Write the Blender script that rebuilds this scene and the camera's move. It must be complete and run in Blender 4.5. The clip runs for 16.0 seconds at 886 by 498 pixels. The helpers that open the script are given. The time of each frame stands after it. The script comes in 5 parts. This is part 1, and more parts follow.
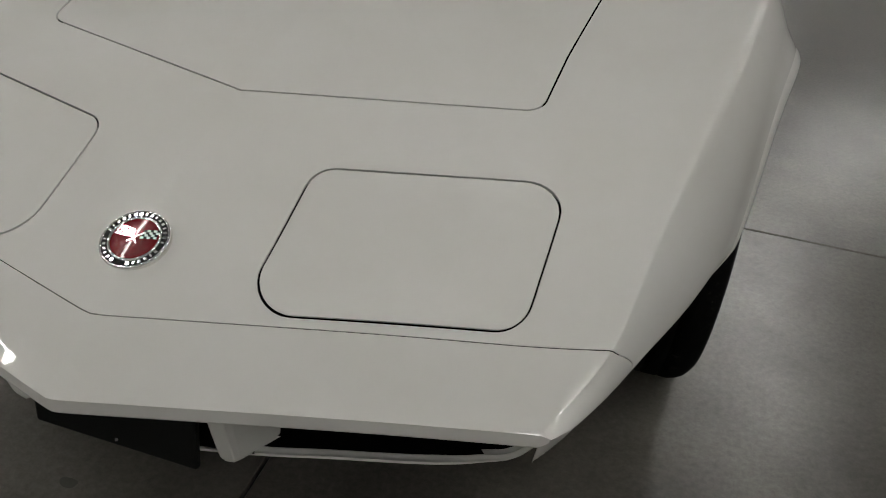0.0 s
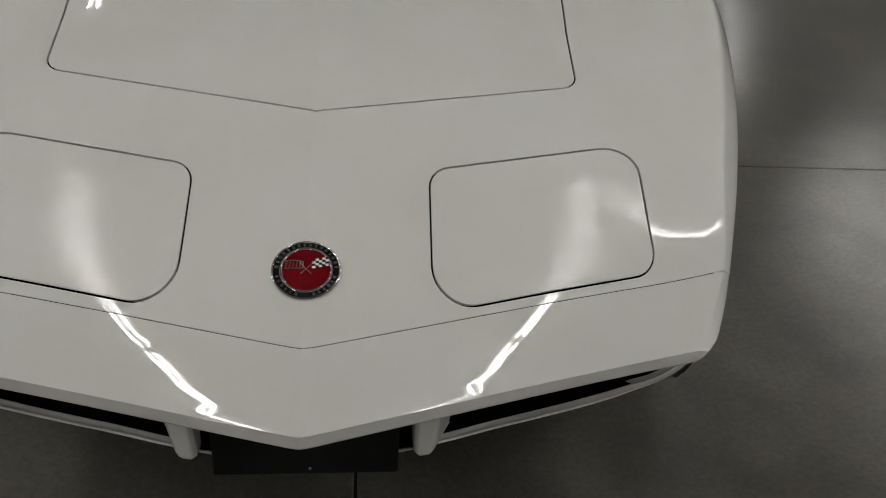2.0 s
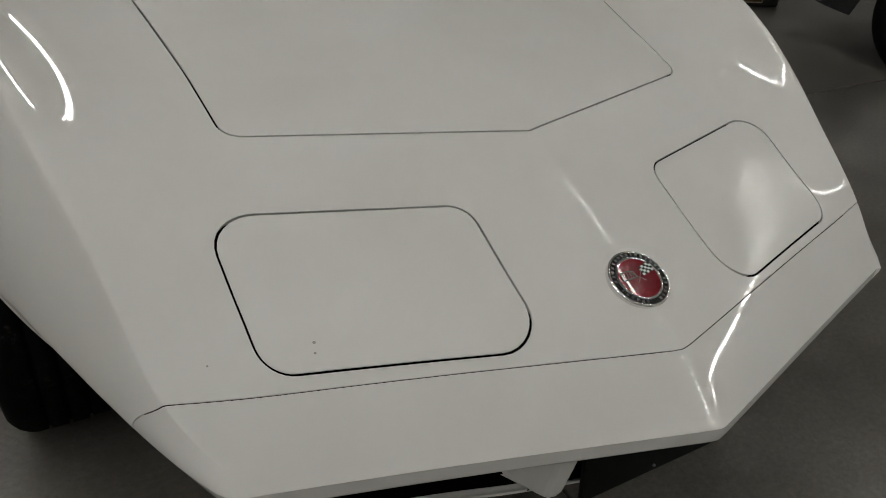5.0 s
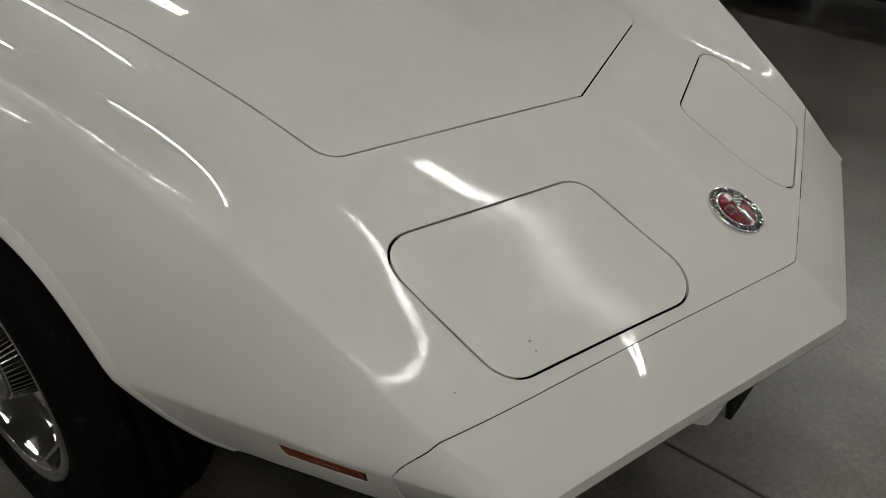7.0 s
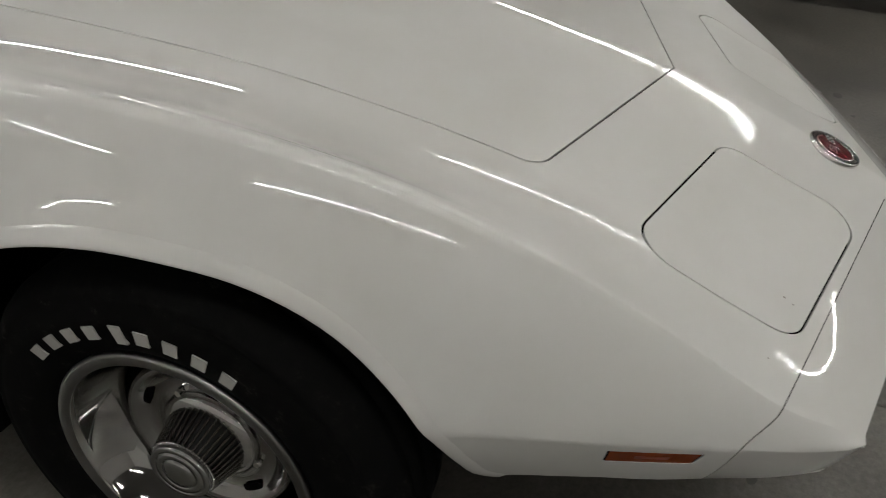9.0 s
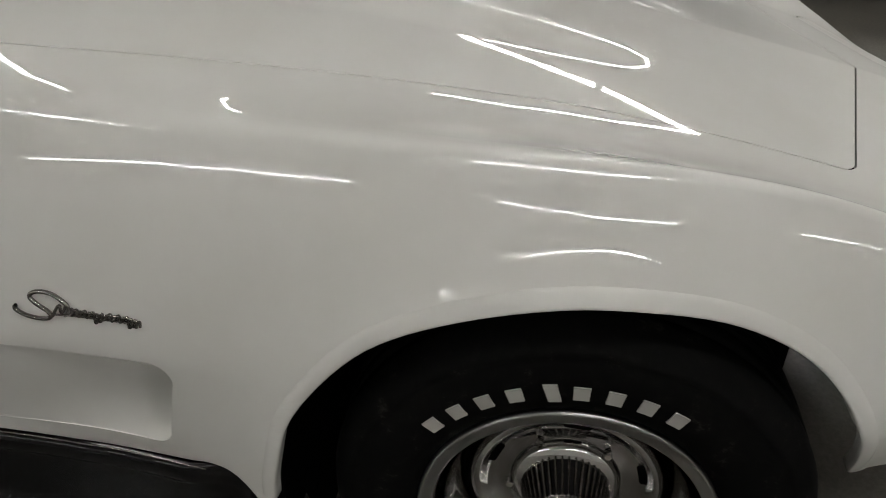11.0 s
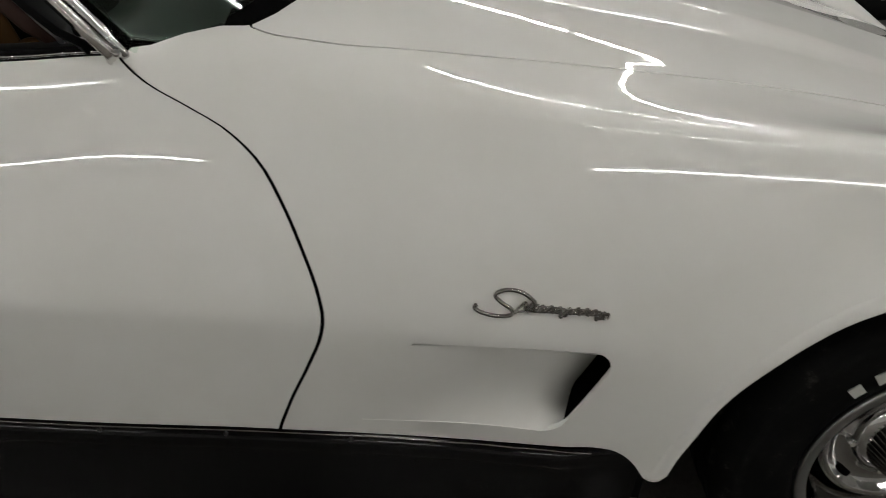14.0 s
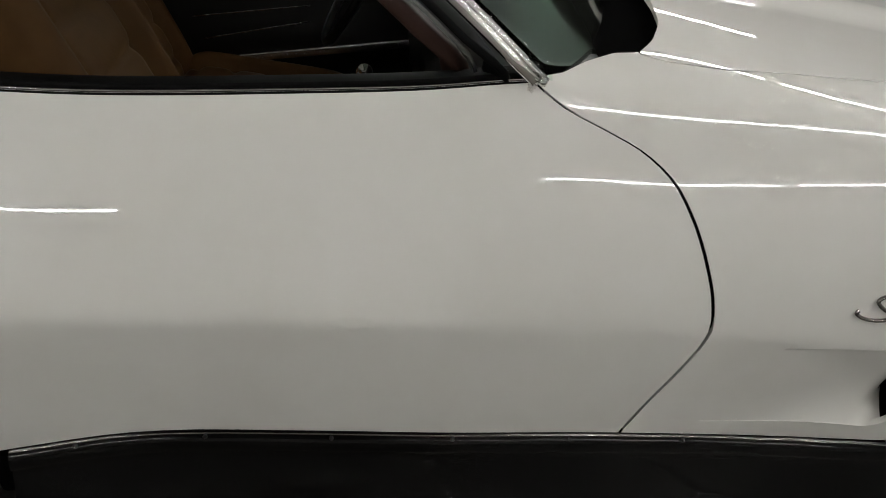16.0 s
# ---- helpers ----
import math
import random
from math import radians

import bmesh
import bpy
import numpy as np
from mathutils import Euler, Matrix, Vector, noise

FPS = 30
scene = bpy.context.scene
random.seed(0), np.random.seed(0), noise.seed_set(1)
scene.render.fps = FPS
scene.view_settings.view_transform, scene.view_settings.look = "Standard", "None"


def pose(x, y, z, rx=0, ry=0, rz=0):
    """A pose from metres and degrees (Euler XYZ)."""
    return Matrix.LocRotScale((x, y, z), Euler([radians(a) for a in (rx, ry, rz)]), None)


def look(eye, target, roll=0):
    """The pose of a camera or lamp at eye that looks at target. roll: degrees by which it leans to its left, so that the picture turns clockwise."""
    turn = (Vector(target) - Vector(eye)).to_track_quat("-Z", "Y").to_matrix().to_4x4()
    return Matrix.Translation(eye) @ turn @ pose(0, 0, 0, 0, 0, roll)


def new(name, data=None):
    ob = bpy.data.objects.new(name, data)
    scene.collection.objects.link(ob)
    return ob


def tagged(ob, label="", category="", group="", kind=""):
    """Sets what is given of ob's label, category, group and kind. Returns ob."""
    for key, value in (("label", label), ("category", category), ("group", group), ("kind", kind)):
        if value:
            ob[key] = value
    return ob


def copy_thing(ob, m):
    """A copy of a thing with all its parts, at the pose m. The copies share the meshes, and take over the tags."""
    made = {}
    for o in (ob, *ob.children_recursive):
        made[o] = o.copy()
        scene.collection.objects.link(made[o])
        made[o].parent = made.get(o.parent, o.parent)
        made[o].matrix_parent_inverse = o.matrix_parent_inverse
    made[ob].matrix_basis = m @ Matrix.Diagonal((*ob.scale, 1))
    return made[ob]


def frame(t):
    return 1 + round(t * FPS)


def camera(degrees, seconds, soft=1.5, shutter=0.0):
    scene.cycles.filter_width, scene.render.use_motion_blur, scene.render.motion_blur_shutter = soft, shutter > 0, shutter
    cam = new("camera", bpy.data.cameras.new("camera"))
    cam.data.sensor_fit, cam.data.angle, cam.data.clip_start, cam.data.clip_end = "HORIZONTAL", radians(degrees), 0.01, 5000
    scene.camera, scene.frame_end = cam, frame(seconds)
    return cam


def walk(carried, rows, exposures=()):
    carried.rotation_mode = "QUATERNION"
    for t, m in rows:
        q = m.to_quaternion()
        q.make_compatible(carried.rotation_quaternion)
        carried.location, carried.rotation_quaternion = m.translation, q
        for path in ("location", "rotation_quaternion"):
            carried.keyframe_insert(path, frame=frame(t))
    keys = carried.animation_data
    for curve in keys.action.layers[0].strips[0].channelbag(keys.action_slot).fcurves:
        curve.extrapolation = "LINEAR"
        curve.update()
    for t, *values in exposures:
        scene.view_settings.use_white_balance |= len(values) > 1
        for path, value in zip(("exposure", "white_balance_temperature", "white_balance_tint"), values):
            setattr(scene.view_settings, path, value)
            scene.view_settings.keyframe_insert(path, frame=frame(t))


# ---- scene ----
LENS = 59.63


def rows_to_path(rows):
    """Seconds, eye, yaw, pitch and lean in degrees to rows for walk()."""
    out = []
    for t, x, y, z, yaw, pitch, lean in rows:
        a, b = radians(yaw), radians(pitch)
        way = Vector((-math.sin(a) * math.cos(b), math.cos(a) * math.cos(b), math.sin(b)))
        eye = Vector((x, y, z))
        out.append((t, look(eye, eye + way, lean)))
    return out


ROWS = [
    (0.0, 0.6280, -0.5238, 1.2353, 14.56, -34.67, 4.80),
    (0.5, 0.5009, -0.5175, 1.2425, 11.82, -35.51, 2.86),
    (1.0, 0.3551, -0.5982, 1.2604, 4.10, -35.67, 4.21),
    (1.5, 0.2029, -0.6893, 1.2816, -3.65, -34.94, 3.87),
    (2.0, 0.0744, -0.6769, 1.2696, -7.49, -34.82, 5.01),
    (2.5, -0.0811, -0.6144, 1.2612, -11.89, -34.50, 4.86),
    (3.0, -0.2305, -0.5966, 1.2568, -15.58, -34.02, 6.08),
    (3.5, -0.4344, -0.6038, 1.2704, -21.79, -33.63, 4.97),
    (4.0, -0.5498, -0.5880, 1.2567, -26.00, -32.88, 5.39),
    (4.5, -0.6529, -0.5021, 1.2395, -29.43, -32.77, 6.12),
    (5.0, -0.7562, -0.4198, 1.2341, -33.32, -32.95, 6.06),
    (5.2, -0.7942, -0.3986, 1.2108, -34.94, -32.06, 6.78),
    (7.3, -1.2052, 0.0133, 1.2234, -57.08, -33.74, 3.89),
    (7.5, -1.2497, 0.0694, 1.2157, -59.72, -33.35, 4.25),
    (8.0, -1.3698, 0.2025, 1.2259, -66.06, -33.61, 2.70),
    (8.5, -1.4159, 0.3034, 1.2295, -69.54, -33.87, 2.95),
    (9.0, -1.4186, 0.4657, 1.2198, -71.57, -34.29, 2.31),
    (9.5, -1.4286, 0.6194, 1.2246, -73.84, -34.22, 2.98),
    (10.0, -1.4936, 0.7794, 1.2321, -75.20, -33.74, 0.77),
    (10.2, -1.5280, 0.8460, 1.2375, -76.20, -33.36, -0.42),
    (12.3, -1.5901, 1.4815, 1.2315, -90.16, -33.17, 6.19),
    (12.5, -1.6128, 1.5295, 1.2340, -90.20, -33.04, 5.47),
    (13.0, -1.6735, 1.6702, 1.2425, -92.21, -32.67, 3.92),
    (13.5, -1.7181, 1.7661, 1.2365, -94.57, -31.81, 4.31),
    (14.0, -1.6818, 1.8968, 1.2346, -94.39, -32.28, 5.19),
    (14.5, -1.6376, 2.0750, 1.2365, -96.17, -32.17, 6.12),
    (15.0, -1.6225, 2.2136, 1.2295, -95.47, -32.26, 6.86),
    (15.5, -1.6465, 2.3814, 1.2315, -96.38, -32.17, 5.80),
    (16.0, -1.6846, 2.5280, 1.2378, -98.10, -32.14, 5.90),
]
cam = camera(LENS, 16.0, soft=0.7, shutter=0.25)
walk(cam, rows_to_path(ROWS), [(0, -.03), (2.5, -.09), (4, -.13), (5, -.12), (7.4, -.06), (8.2, .06), (9, .12), (10.2, .22), (12.3, .37), (14, .45), (16, .59)])

# ---- world and lamps ----
world = bpy.data.worlds.new("hall_air")
world.use_nodes = True
world.node_tree.nodes["Background"].inputs[0].default_value = (0.5, 0.48, 0.45, 1)
world.node_tree.nodes["Background"].inputs[1].default_value = 0.02
scene.world = world
scene.view_settings.exposure = 0.0
CEILING = 4.3
LAMP_POWER = 75.0
LAMP_ROWS = (-7.0, -2.5, 2.4, 7.3)
LAMP_YS = (-10.6, -8.2, -2.0, .44, 5.9, 8.3, 14.2, 16.6)
LAMP_LEN = 2.36


# ---- materials ----
def material(name, color, rough=0.5, metal=0.0, coat=0.0, coat_rough=0.03, spec=0.5):
    m = bpy.data.materials.new(name)
    m.use_nodes = True
    b = m.node_tree.nodes["Principled BSDF"]
    b.inputs["Base Color"].default_value = (*color, 1)
    b.inputs["Roughness"].default_value = rough
    b.inputs["Metallic"].default_value = metal
    b.inputs["Coat Weight"].default_value = coat
    b.inputs["Coat Roughness"].default_value = coat_rough
    b.inputs["Specular IOR Level"].default_value = spec
    return m


def nodes_of(m):
    t = m.node_tree
    return t, t.nodes, t.links, t.nodes["Principled BSDF"]


def noise_node(m, scale, detail=4.0, rough=0.6, stretch=(1, 1, 1)):
    t, n, l, b = nodes_of(m)
    co = n.new("ShaderNodeTexCoord")
    mp = n.new("ShaderNodeMapping")
    mp.inputs["Scale"].default_value = stretch
    l.new(co.outputs["Object"], mp.inputs["Vector"])
    x = n.new("ShaderNodeTexNoise")
    x.inputs["Scale"].default_value = scale
    x.inputs["Detail"].default_value = detail
    x.inputs["Roughness"].default_value = rough
    l.new(mp.outputs[0], x.inputs["Vector"])
    return x


def ramp(m, src, stops):
    t, n, l, b = nodes_of(m)
    r = n.new("ShaderNodeValToRGB")
    e = r.color_ramp.elements
    while len(e) < len(stops):
        e.new(0.5)
    for k, (p, c) in enumerate(stops):
        e[k].position = p
        e[k].color = (*c, 1) if len(c) == 3 else c
    l.new(src, r.inputs[0])
    return r


def bump(m, src, strength, distance):
    t, n, l, b = nodes_of(m)
    x = n.new("ShaderNodeBump")
    x.inputs["Strength"].default_value = strength
    x.inputs["Distance"].default_value = distance
    l.new(src, x.inputs["Height"])
    l.new(x.outputs[0], b.inputs["Normal"])
    return x


def grey(v):
    return (v, v, v)


def vary_rough(m, src, lo, hi, a=0.3, c=0.7):
    t, n, l, b = nodes_of(m)
    r = ramp(m, src, [(a, grey(lo)), (c, grey(hi))])
    l.new(r.outputs[0], b.inputs["Roughness"])


WHITE = material("white_paint", (0.70, 0.69, 0.655), 0.5, coat=1.0, coat_rough=0.03, spec=.0)
_n = noise_node(WHITE, 5.0, 5)
_r = ramp(WHITE, _n.outputs[0], [(0.30, (0.674, 0.667, 0.634)), (0.70, (0.708, 0.704, 0.682))])
WHITE.node_tree.links.new(_r.outputs[0], WHITE.node_tree.nodes["Principled BSDF"].inputs["Base Color"])
_n2 = noise_node(WHITE, 9.0, 2)
_b = WHITE.node_tree.nodes.new("ShaderNodeBump")
_b.inputs["Strength"].default_value = 0.25
_b.inputs["Distance"].default_value = 0.0005
WHITE.node_tree.links.new(_n2.outputs[0], _b.inputs["Height"])
WHITE.node_tree.links.new(_b.outputs[0], WHITE.node_tree.nodes["Principled BSDF"].inputs["Coat Normal"])

# the nose was resprayed: duller and grainier clear coat there than on the fenders
def dull_nose(m, dull, sharp):
    t, n, l, b = nodes_of(m)
    co = n.new("ShaderNodeTexCoord")
    sp = n.new("ShaderNodeSeparateXYZ")
    mr = n.new("ShaderNodeMapRange")
    mr.interpolation_type = "SMOOTHSTEP"
    for k, q in (("From Min", .50), ("From Max", .80), ("To Min", dull), ("To Max", sharp)):
        mr.inputs[k].default_value = q
    l.new(co.outputs["Object"], sp.inputs[0])
    l.new(sp.outputs["Y"], mr.inputs["Value"])
    l.new(mr.outputs["Result"], b.inputs["Coat Roughness"])
    mw = n.new("ShaderNodeMapRange")
    for k, q in (("From Min", dull), ("From Max", sharp), ("To Min", .48), ("To Max", 1.0)):
        mw.inputs[k].default_value = q
    l.new(mr.outputs["Result"], mw.inputs["Value"])
    l.new(mw.outputs["Result"], b.inputs["Coat Weight"])


dull_nose(WHITE, .052, .009)


def wavy_paint(name, coat_rough, size, depth):
    m = material(name, (0.70, 0.69, 0.655), 0.5, coat=1.0, coat_rough=coat_rough, spec=.0)
    n1 = noise_node(m, 5.0, 5)
    r1 = ramp(m, n1.outputs[0], [(0.30, (0.674, 0.667, 0.634)), (0.70, (0.708, 0.704, 0.682))])
    m.node_tree.links.new(r1.outputs[0], m.node_tree.nodes["Principled BSDF"].inputs["Base Color"])
    n2 = noise_node(m, size, 3)
    b1 = m.node_tree.nodes.new("ShaderNodeBump")
    b1.inputs["Strength"].default_value = 0.4
    b1.inputs["Distance"].default_value = depth
    m.node_tree.links.new(n2.outputs[0], b1.inputs["Height"])
    m.node_tree.links.new(b1.outputs[0], m.node_tree.nodes["Principled BSDF"].inputs["Coat Normal"])
    return m


BUMPER_PAINT = wavy_paint("bumper_paint", .014, 9.0, .0006)
LAMP_PAINT = wavy_paint("lamp_door_paint", .055, 150.0, .0005)
LAMP_PAINT.node_tree.nodes["Principled BSDF"].inputs["Coat Weight"].default_value = .32
# near-zero black for the underbody; also stands in for shade in gaps and recesses
UNDER = material("under_body_and_shade_black", (0.003, 0.003, 0.003), 0.9, spec=.0)
CONCRETE = material("polished_concrete", (0.16, 0.15, 0.13), 0.35, spec=.25)
PLATEBLACK = material("matt_black_plastic", (0.004, 0.0045, 0.004), 0.6, spec=.12)
BLACK = material("satin_black_plastic", (0.006, 0.0065, 0.0065), 0.45, spec=.3)
RUBBER = material("tyre_rubber", (0.006, 0.006, 0.006), 0.7, spec=.02)
_n = noise_node(RUBBER, 26.0, 8, .75)
_r = ramp(RUBBER, _n.outputs[0], [(.50, (.0036, .0037, .0036)), (.60, (.0055, .0054, .0052)), (.70, (.026, .0245, .022))])
RUBBER.node_tree.links.new(_r.outputs[0], RUBBER.node_tree.nodes["Principled BSDF"].inputs["Base Color"])
CHROME = material("chrome", (0.80, 0.79, 0.77), 0.06, metal=1.0)
AMBER = material("amber_lens", (0.26, 0.045, 0.007), 0.22, spec=.3)
WALL = material("painted_block_wall", (0.42, 0.415, 0.40), 0.8)
CEIL = material("dark_grey_ceiling_paint", (0.22, 0.217, 0.21), 0.9)
LAMPWHITE = material("lamp_housing_white", (0.7, 0.7, 0.7), 0.5)

TYREWHITE = material("aged_white_rubber", (.36, .355, .33), .8)
BRUSHED = material("polished_ring_steel", (.44, .435, .42), .045, metal=1.0)
SATIN = material("satin_steel", (.27, .27, .265), .30, metal=1.0)
CHROME2 = material("polished_steel", (.55, .55, .54), .07, metal=1.0)
DISCSTEEL = material("wheel_disc_steel", (.36, .355, .345), .10, metal=1.0)
CHROME_DARK = material("smoked_chrome", (.28, .265, .245), .22, metal=1.0)
CAPGREY = material("satin_cap_metal", (.33, .33, .32), .22, metal=1.0)
RED = material("red_enamel", (0.125, 0.003, 0.007), 0.25, coat=.5, spec=.2)
BADGE_BLACK = material("badge_black", (0.006, 0.006, 0.006), 0.45, spec=.12)
OFFWHITE = material("badge_white", (0.65, 0.65, 0.62), 0.4)
SILL = material("sill_black_paint", (0.0025, 0.0025, 0.0025), 0.12, spec=.2)
SCRIPT_METAL = material("dull_chrome", (.26, .25, .235), .25, metal=1.0)


# ---- small builders ----
def link_mesh(name, verts, faces, mat, parent=None, label="", smooth=True, normals=None):
    me = bpy.data.meshes.new(name)
    me.from_pydata([tuple(p) for p in verts], [], [tuple(int(i) for i in q) for q in faces])
    me.materials.append(mat)
    me.polygons.foreach_set("use_smooth", [smooth] * len(me.polygons))
    if normals is not None:
        me.normals_split_custom_set_from_vertices([tuple(n) for n in normals])
    me.update()
    ob = new(name, me)
    if parent:
        ob.parent = parent
    if label:
        ob["label"] = label
    return ob


def part(name, bm, mat, parent=None, label="", smooth=False):
    me = bpy.data.meshes.new(name)
    bm.to_mesh(me)
    bm.free()
    me.materials.append(mat)
    me.polygons.foreach_set("use_smooth", [smooth] * len(me.polygons))
    ob = new(name, me)
    if parent:
        ob.parent = parent
    if label:
        ob["label"] = label
    return ob


def box(x0, x1, y0, y1, z0, z1, bevel=0.0, seg=2):
    bm = bmesh.new()
    bmesh.ops.create_cube(bm, size=1.0, matrix=Matrix.Translation(((x0 + x1) / 2, (y0 + y1) / 2, (z0 + z1) / 2)) @ Matrix.Diagonal((x1 - x0, y1 - y0, z1 - z0, 1)))
    if bevel:
        bmesh.ops.bevel(bm, geom=bm.edges[:], offset=bevel, segments=seg, affect="EDGES", profile=0.5)
    return bm


def lathe(profile, n=64, a0=0.0, a1=2 * math.pi):
    """Rings of (radius, along) about the x axis."""
    whole = abs(a1 - a0 - 2 * math.pi) < 1e-6
    m = n if whole else n + 1
    verts, faces = [], []
    for k in range(m):
        a = a0 + (a1 - a0) * k / n
        for r, h in profile:
            verts.append((h, r * math.cos(a), r * math.sin(a)))
    p = len(profile)
    for k in range(n):
        q = (k + 1) % m
        for i in range(p - 1):
            faces.append((k * p + i, k * p + i + 1, q * p + i + 1, q * p + i))
    bm = bmesh.new()
    vs = [bm.verts.new(v) for v in verts]
    for fc in faces:
        bm.faces.new([vs[i] for i in fc])
    bmesh.ops.remove_doubles(bm, verts=bm.verts[:], dist=1e-6)
    bmesh.ops.recalc_face_normals(bm, faces=bm.faces[:])
    return bm


def curve_fn(pairs):
    """A smooth curve through (place, value) pairs."""
    px = np.array([p[0] for p in pairs], float)
    pv = np.array([p[1] for p in pairs], float)
    d = np.diff(pv) / np.diff(px)
    m = np.r_[d[0], (d[1:] * np.diff(px)[:-1] + d[:-1] * np.diff(px)[1:]) / (px[2:] - px[:-2]), d[-1]]

    def at(q):
        q = np.asarray(q, float)
        i = np.clip(np.searchsorted(px, q, side="right") - 1, 0, len(px) - 2)
        h = px[i + 1] - px[i]
        s = np.clip((q - px[i]) / h, -0.5, 1.5)
        return ((1 + 2 * s) * (1 - s) ** 2 * pv[i] + s * (1 - s) ** 2 * h * m[i]
                + s * s * (3 - 2 * s) * pv[i + 1] + s * s * (s - 1) * h * m[i + 1])

    return at


def step(a, b, q):
    s = np.clip((np.asarray(q, float) - a) / (b - a), 0, 1)
    return s * s * (3 - 2 * s)


# ---- the car's skin: sections from the middle over the fender's crest to the sill ----
CREST_X = curve_fn([(0, .595), (.097, .661), (.174, .677), (.243, .689), (.31, .704), (.375, .72), (.44, .734), (.508, .746), (.575, .757),
                    (.86, .785), (1.1, .792), (1.45, .768), (1.78, .718), (2.05, .676), (2.28, .662), (2.6, .655), (2.95, .66), (3.25, .685), (3.6, .725), (4.0, .725), (4.4, .70), (4.7, .66)])
CREST_Z = curve_fn([(0, .499), (.05, .534), (.097, .569), (.174, .622), (.243, .663), (.31, .704), (.375, .741), (.44, .775), (.508, .804), (.575, .826),
                    (.86, .866), (1.1, .872), (1.45, .864), (1.78, .862), (2.05, .870), (2.28, .871), (2.42, .849), (2.6, .832), (2.95, .815), (3.25, .840), (3.6, .895), (4.0, .90), (4.4, .87), (4.7, .80)])
WIDE_X = curve_fn([(0, .610), (.02, .634), (.05, .660), (.10, .688), (.17, .716), (.27, .752), (.40, .796), (.6, .842), (.86, .874), (1.1, .877), (1.4, .860), (1.6, .842), (1.78, .829),
                   (2.0, .817), (2.5, .808), (3.0, .818), (3.3, .85), (3.6, .87), (4.0, .86), (4.7, .77)])
WIDE_Z = curve_fn([(0, .490), (.04, .497), (.10, .505), (.3, .515), (.6, .53), (1.0, .545), (2.0, .553), (3.0, .553), (4.7, .56)])
LOW_X = curve_fn([(0, .596), (.012, .592), (.03, .589), (.06, .594), (.10, .609), (.17, .645), (.30, .692), (.42, .71), (.7, .78), (1.0, .84), (1.38, .852), (1.47, .835), (1.6, .79), (2.06, .775), (2.5, .77), (3.0, .775), (3.3, .81), (4.7, .70)])
LOW_Z = curve_fn([(0, .477), (.008, .445), (.018, .410), (.032, .382), (.055, .364), (.10, .358), (.17, .362), (.25, .368), (.32, .360), (.37, .352), (.41, .338), (1.0, .31), (1.40, .285), (1.55, .276), (2.06, .300), (2.35, .296), (2.6, .300), (2.85, .297), (3.05, .27), (4.7, .33)])
MID_Z = curve_fn([(0, .499), (.05, .534), (.10, .563), (.15, .587), (.21, .609), (.35, .666), (.51, .713), (.8, .780), (1.2, .848), (1.6, .902), (2.04, .945), (2.6, .93), (3.2, .90), (4.0, .87), (4.7, .80)])


def shear(v):
    return .285 * (1 - step(.5, 1.6, v))


FOLD_GRID, FOLD = .025, .007


def fold_run(x, f):
    return np.sqrt(x * x + f * f) - f


def corner_drop(x, v):
    """The nose falls away a little towards its corners."""
    return .007 * (np.clip(x - .26, 0, 1) / .35) ** 2 * (1 - step(.10, .36, v))


def base_height(x, v):
    crown = .115 * step(.5, 2.0, v)
    bulge = .018 * step(.75, 1.3, v) * (1 - step(.22, .34, np.abs(x))) * (1 - step(2.3, 2.6, v))
    return MID_Z(v) - crown * x * x + bulge


UN, NU = 80, 241
VG = np.concatenate([np.arange(-.08, .02, .0025), np.arange(.02, 4.7001, .01)])
UG = np.arange(NU) / UN


